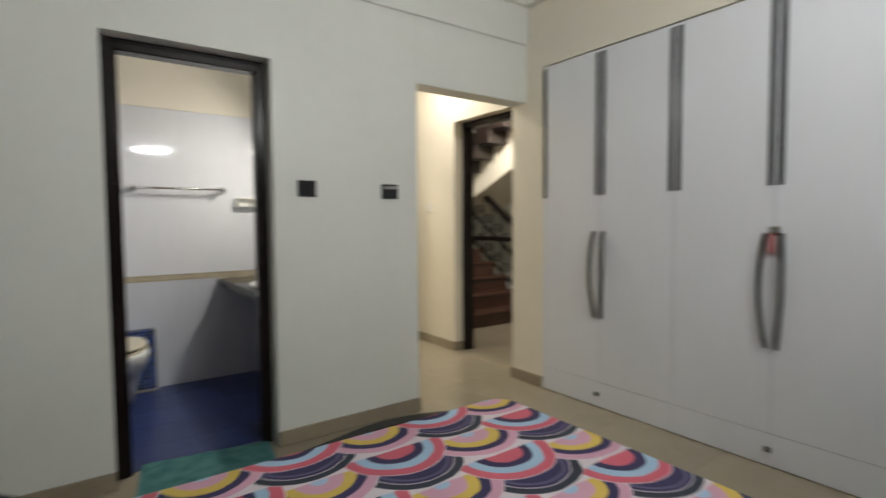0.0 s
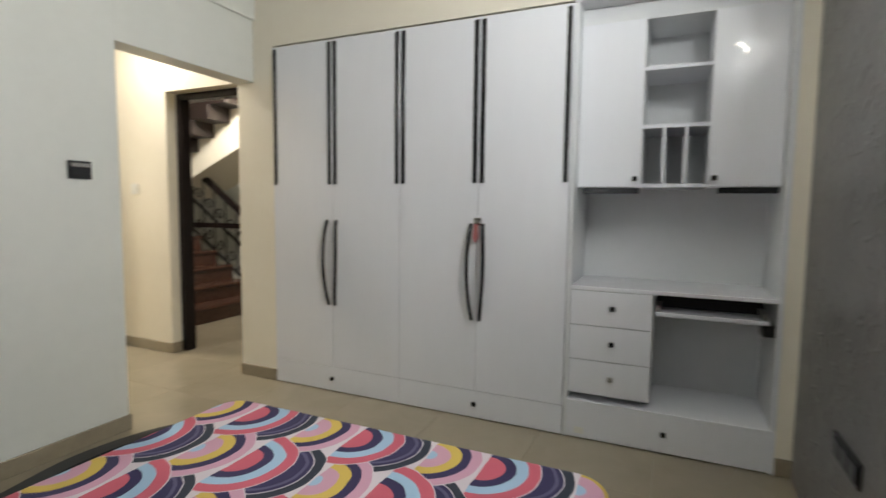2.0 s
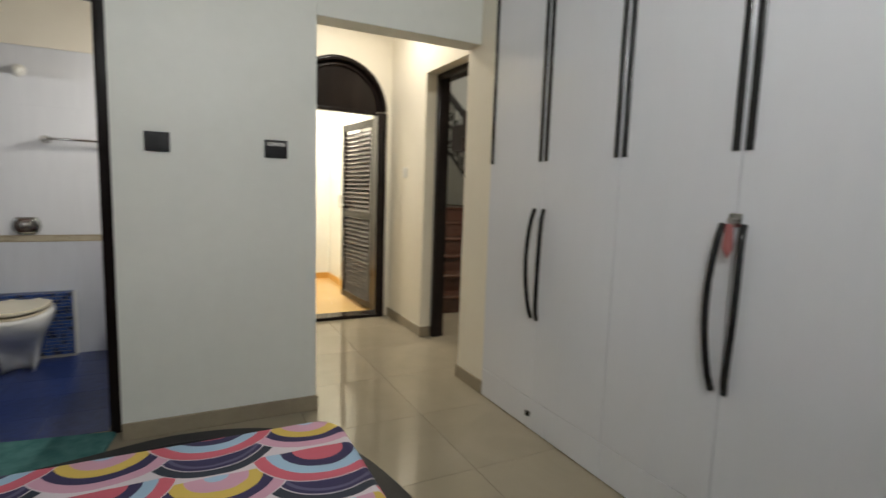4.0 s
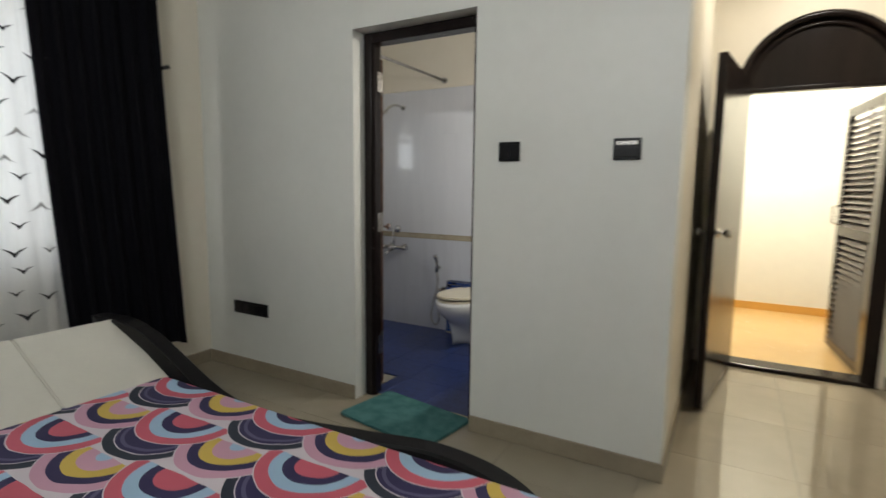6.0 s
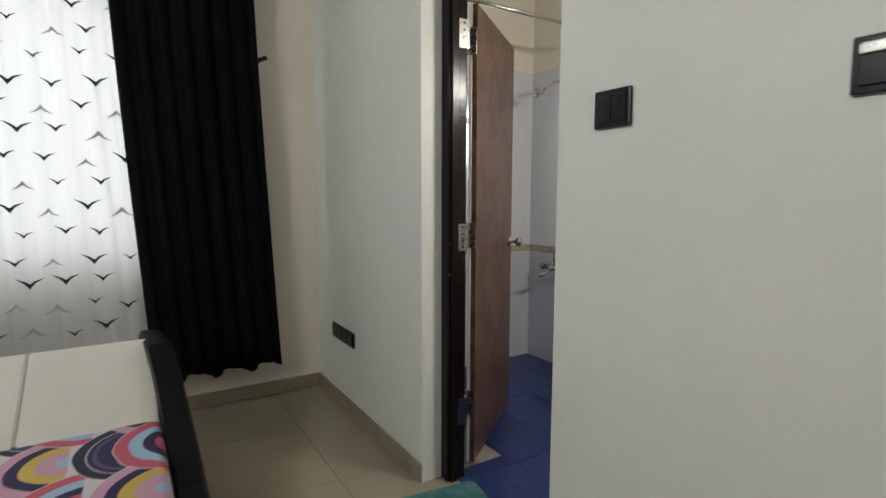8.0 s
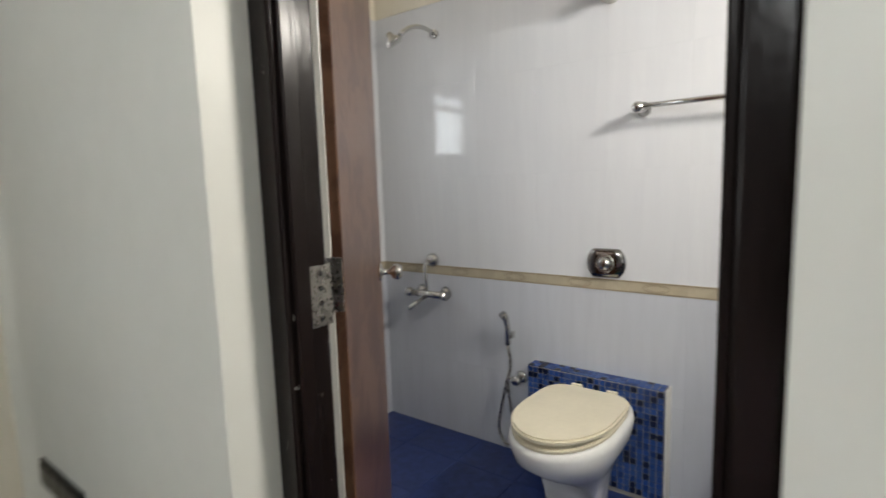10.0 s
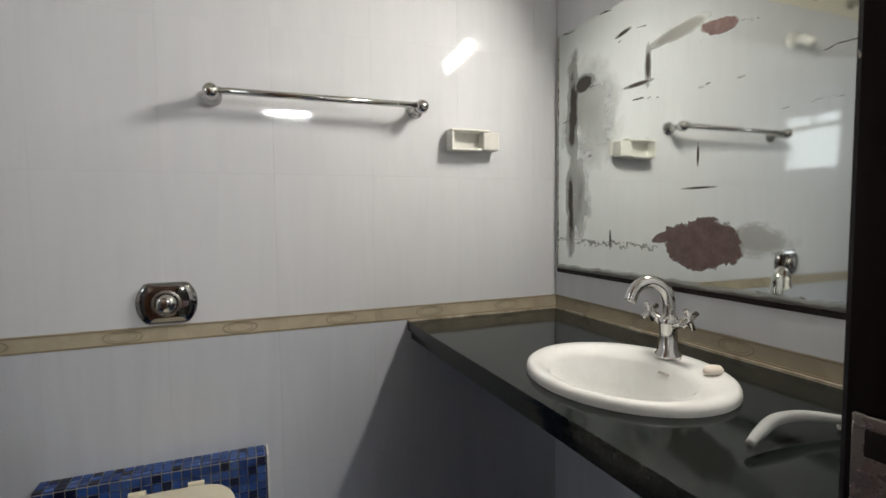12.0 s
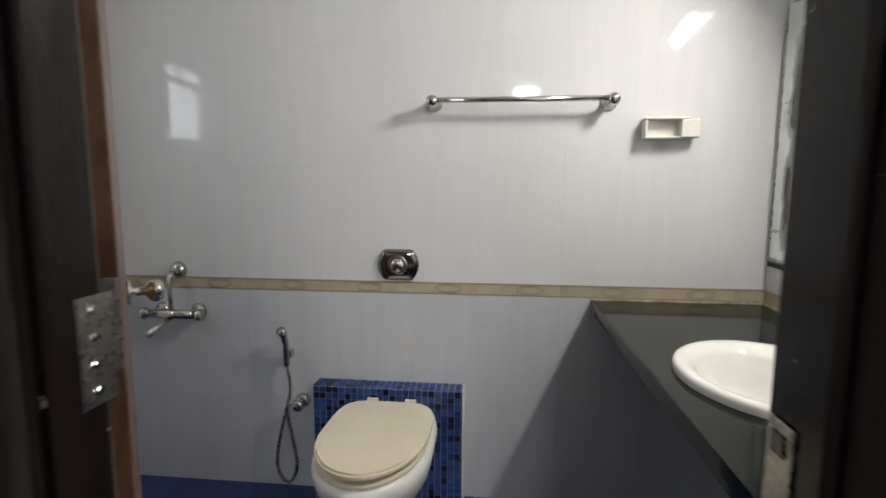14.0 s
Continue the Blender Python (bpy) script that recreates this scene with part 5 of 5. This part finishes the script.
part("side", box(-0.105, -0.097, BY1 - 0.055, BY1 - 0.011, 1.375, 1.429, 0.002), M_WHITEPL, so)
part("box_end", box(0.012, 0.072, BY1 - 0.055, BY1 - 0.011, 1.370, 1.429, 0.004), M_WHITEPL, so)

# counter, basin and what stands on it
KX, KZ = -0.25, 0.798
BCX, BCY = 0.0, 0.82


def slab_with_hole(x0, x1, y0, y1, z0, z1, cx, cy, a, b, n=64):
    """A slab with an oval cut-out."""
    bm = bmesh.new()
    angs = sorted([2 * math.pi * k / n for k in range(n)] + [math.atan2(y - cy, x - cx) % (2 * math.pi) for x in (x0, x1) for y in (y0, y1)])
    rings = []
    for t in angs:
        c, q = math.cos(t), math.sin(t)
        far = min((x1 - cx) / c if c > 1e-9 else ((x0 - cx) / c if c < -1e-9 else 1e9), (y1 - cy) / q if q > 1e-9 else ((y0 - cy) / q if q < -1e-9 else 1e9))
        near = 1 / math.sqrt((c / a) ** 2 + (q / b) ** 2)
        rings.append([bm.verts.new((cx + r * c, cy + r * q, z)) for r, z in ((near, z1), (far, z1), (far, z0), (near, z0))])
    for i in range(len(rings)):
        P, Q = rings[i], rings[(i + 1) % len(rings)]
        for k in range(4):
            bm.faces.new((P[k], P[(k + 1) % 4], Q[(k + 1) % 4], Q[k]))
    bmesh.ops.recalc_face_normals(bm, faces=bm.faces)
    return bm


ct = part("counter", slab_with_hole(KX, BX1 - 0.001, T + 0.005, BY1 - 0.001, KZ - 0.028, KZ, BCX, BCY, 0.175, 0.212), M_GRANITE, None, "polished black granite basin counter", category="counter")
part("fascia", box(KX + 0.012, KX + 0.030, T + 0.006, BY1 - 0.002, KZ - 0.060, KZ - 0.029, 0.002, 1), M_GRANITE, ct)
part("grout_bead", box(KX + 0.002, BX1 - 0.002, BY1 - 0.008, BY1 - 0.0015, KZ + 0.0002, KZ + 0.006), M_CRUST, ct)
part("grout_bead", box(BX1 - 0.008, BX1 - 0.0015, T + 0.01, BY1 - 0.01, KZ + 0.0002, KZ + 0.007), M_CRUST, ct)
lw = part("low_tiled_wall", box(0.20, BX1 - 0.001, T + 0.005, 0.98, 0.0, 0.50), M_GROUT, None, "low blue tiled block under the counter", kind="structure", category="ledge")
mosaic_bm = bmesh.new()
for j in range(22):
    for k in range(15):
        add_box(mosaic_bm, 0.196, 0.1998, T + 0.008 + j * 0.0333, T + 0.039 + j * 0.0333, 0.004 + k * 0.0331, 0.0345 + k * 0.0331)
bmesh.ops.recalc_face_normals(mosaic_bm, faces=mosaic_bm.faces)
part("mosaic_tiles", mosaic_bm, M_MOSAIC, lw, "small blue mosaic tiles", kind="stuff")
wp = part("waste_pipe", tube(smooth_line([(0.06, 0.74, 0.69), (0.06, 0.74, 0.50), (0.06, 0.72, 0.40), (0.10, 0.72, 0.36), (0.19, 0.72, 0.36)], 5), 0.018, 10), M_PIPEWHITE, None, "white plastic waste pipe under the basin", True, category="pipe")

def basin():
    b = empty("wash_basin", "oval white ceramic drop-in wash basin", "basin")
    prof = [(1.0, 0.0005), (1.0, 0.010), (0.985, 0.017), (0.95, 0.021), (0.88, 0.019)]
    bm = bmesh.new()
    n = 48
    A, B = 0.20, 0.235
    rings = []
    for r, z in prof:
        rings.append([bm.verts.new((BCX + A * r * math.cos(2 * math.pi * k / n), BCY + B * r * math.sin(2 * math.pi * k / n), KZ + z)) for k in range(n)])
    for r, z, sh in ((0.76, 0.014, 0.02), (0.70, 0.0, 0.02), (0.62, -0.06, 0.018), (0.45, -0.115, 0.01), (0.12, -0.135, 0.0)):
        rings.append([bm.verts.new((BCX - sh + A * r * math.cos(2 * math.pi * k / n) * 0.94, BCY + B * r * math.sin(2 * math.pi * k / n), KZ + z)) for k in range(n)])
    for P, Q in zip(rings, rings[1:]):
        for k in range(n):
            bm.faces.new((P[k], P[(k + 1) % n], Q[(k + 1) % n], Q[k]))
    bm.faces.new(rings[-1])
    bmesh.ops.recalc_face_normals(bm, faces=bm.faces)
    part("bowl", bm, M_CERAMIC, b, smooth=True)
    part("drain", lathe([(0.002, 0.003), (0.02, 0.003), (0.022, 0.0), (0.002, -0.001)], 16, pose(BCX, BCY, KZ - 0.134)), M_CHROME, b)
    part("overflow_clip", box(BCX + 0.108, BCX + 0.118, BCY - 0.02, BCY + 0.015, KZ - 0.012, KZ - 0.004, 0.002, 1), M_STEEL, b)


basin()

tp = empty("basin_tap", "chrome swan-neck basin tap with cross handles", "tap")
TX, TY = 0.150, 0.845
part("body", lathe([(0.002, 0), (0.030, 0), (0.030, 0.008), (0.021, 0.018), (0.020, 0.075), (0.024, 0.085), (0.016, 0.10), (0.002, 0.104)], 20, pose(TX, TY, KZ + 0.019)), M_CHROME, tp, smooth=True)
part("spout", tube(smooth_line([(TX, TY, KZ + 0.11), (TX, TY, KZ + 0.143), (TX - 0.010, TY + 0.004, KZ + 0.178), (TX - 0.040, TY + 0.016, KZ + 0.196), (TX - 0.070, TY + 0.028, KZ + 0.183), (TX - 0.084, TY + 0.034, KZ + 0.150)], 6), 0.0145, 14), M_CHROME, tp, smooth=True)
for s in (-1, 1):
    h = part("handle_stem", tube([(TX, TY + s * 0.012, KZ + 0.095), (TX, TY + s * 0.055, KZ + 0.115)], 0.010, 10), M_CHROME, tp, smooth=True)
    for a in range(2):
        d = Vector((0.026 * math.cos(a * 1.57 + 0.5), 0, 0.026 * math.sin(a * 1.57 + 0.5)))
        c = Vector((TX, TY + s * 0.058, KZ + 0.117))
        part("cross_bar", tube([c - d, c + d], 0.0065, 8), M_CHROME, h, smooth=True)
sb = part("soap", lathe([(0.002, 0), (0.028, 0.0), (0.030, 0.006), (0.022, 0.013), (0.002, 0.015)], 18, pose(0.14, 0.715, KZ + 0.021), 0.8, 0.55), M_SOAP, None, "worn pale soap piece on the basin rim", True, category="soap")
# grey-white brush with a curved handle lying on the counter
br = empty("scrub_brush", "pale grey plastic brush handle lying on the counter", "brush")
hp = smooth_line([(-0.085, 0.465, KZ + 0.014), (-0.05, 0.475, KZ + 0.022), (0.0, 0.485, KZ + 0.030), (0.06, 0.48, KZ + 0.028), (0.13, 0.455, KZ + 0.018)], 6)
part("handle", tube(hp, 0.009, 10, radii=[0.007 + 0.003 * math.sin(math.pi * i / (len(hp) - 1)) for i in range(len(hp))]), M_BRUSH, br, smooth=True)
part("head", box(0.115, 0.19, 0.43, 0.468, KZ + 0.001, KZ + 0.022, 0.006), M_WHITEPL, br)

mir = empty("mirror", "large old wall mirror with worn silvering and a dark bottom edge", "mirror")
part("glass", box(BX1 - 0.008, BX1 - 0.0015, T + 0.05, 1.545, 0.952, 1.79), M_MIRROR, mir)
part("bottom_channel", box(BX1 - 0.011, BX1 - 0.001, T + 0.05, 1.547, 0.938, 0.951), M_DARKWOOD, mir, "dark grimy bottom strip")
part("edge_strip", box(BX1 - 0.0105, BX1 - 0.001, 1.546, 1.550, 0.938, 1.79), M_STEEL, mir)
bt = empty("mirror_light", "short glowing tube light above the mirror", "lamp")
part("batten", box(BX1 - 0.04, BX1 - 0.001, 0.62, 1.10, 1.900, 1.953, 0.004), M_WHITEPL, bt)
part("tube", tube([(BX1 - 0.058, 0.65, 1.928), (BX1 - 0.058, 1.07, 1.928)], 0.012, 10), M_TUBE_SMALL, bt, "glowing glass tube", True)

# ---- floors, piece by piece ----
fl = part("floor", box(LEFT - 0.2, 2.3, GREY - 0.2, ARCHY, -0.2, -0.010), M_GROUT, None, "polished beige vitrified tile floor", kind="structure", category="floor")
TS = 0.60
x = -2.25 - 0.2
while x < 2.3:
    y = GREY
    while y < ARCHY:
        x1, y1 = min(x + TS, 2.3), min(y + TS, ARCHY)
        inside_bath = BX0 - 0.2 < (x + x1) / 2 < BX1 + 0.1 and y >= T - 0.05
        if not inside_bath:
            ya, yb = y, y1
            piece("tile", fl, ((x + x1) / 2, (ya + yb) / 2, -0.005), (x1 - x - 0.0016, yb - ya - 0.0016, 0.010), M_FLOORTILE, 0.0008)
        y += TS
    x += TS
fb = part("floor_bathroom", box(BX0 - 0.01, BX1 + 0.01, T - 0.0, BY1 + 0.01, -0.03, -0.0095), M_GROUT, None, "dark blue tiled bathroom floor", kind="structure", category="floor")
y = 0.14
while y < BY1:
    x = BX0
    while x < BX1:
        x1, y1 = min(x + 0.30, BX1), min(y + 0.30, BY1)
        if y < T:
            if x1 > DL and x < DR:
                piece("tile", fb, ((max(x, DL) + min(x1, DR)) / 2, (y + y1) / 2, 0.0005), (min(x1, DR) - max(x, DL) - 0.002, y1 - y - 0.002, 0.0032), M_BLUEFLOOR, 0.0006)
        else:
            piece("tile", fb, ((x + x1) / 2, (y + y1) / 2, -0.003), (x1 - x - 0.002, y1 - y - 0.002, 0.010), M_BLUEFLOOR, 0.0008)
        x += 0.30
    y += 0.30
tile_wall(wall_b, "x", BY1, max(TX0, BX0), BX1, 1)
tile_wall(wall_r, "y", BX1, T, BY1, 1)
tile_wall(wall_l, "y", BX0, T, BY1, -1, (0.66, 1.08, 1.27, 2.0))
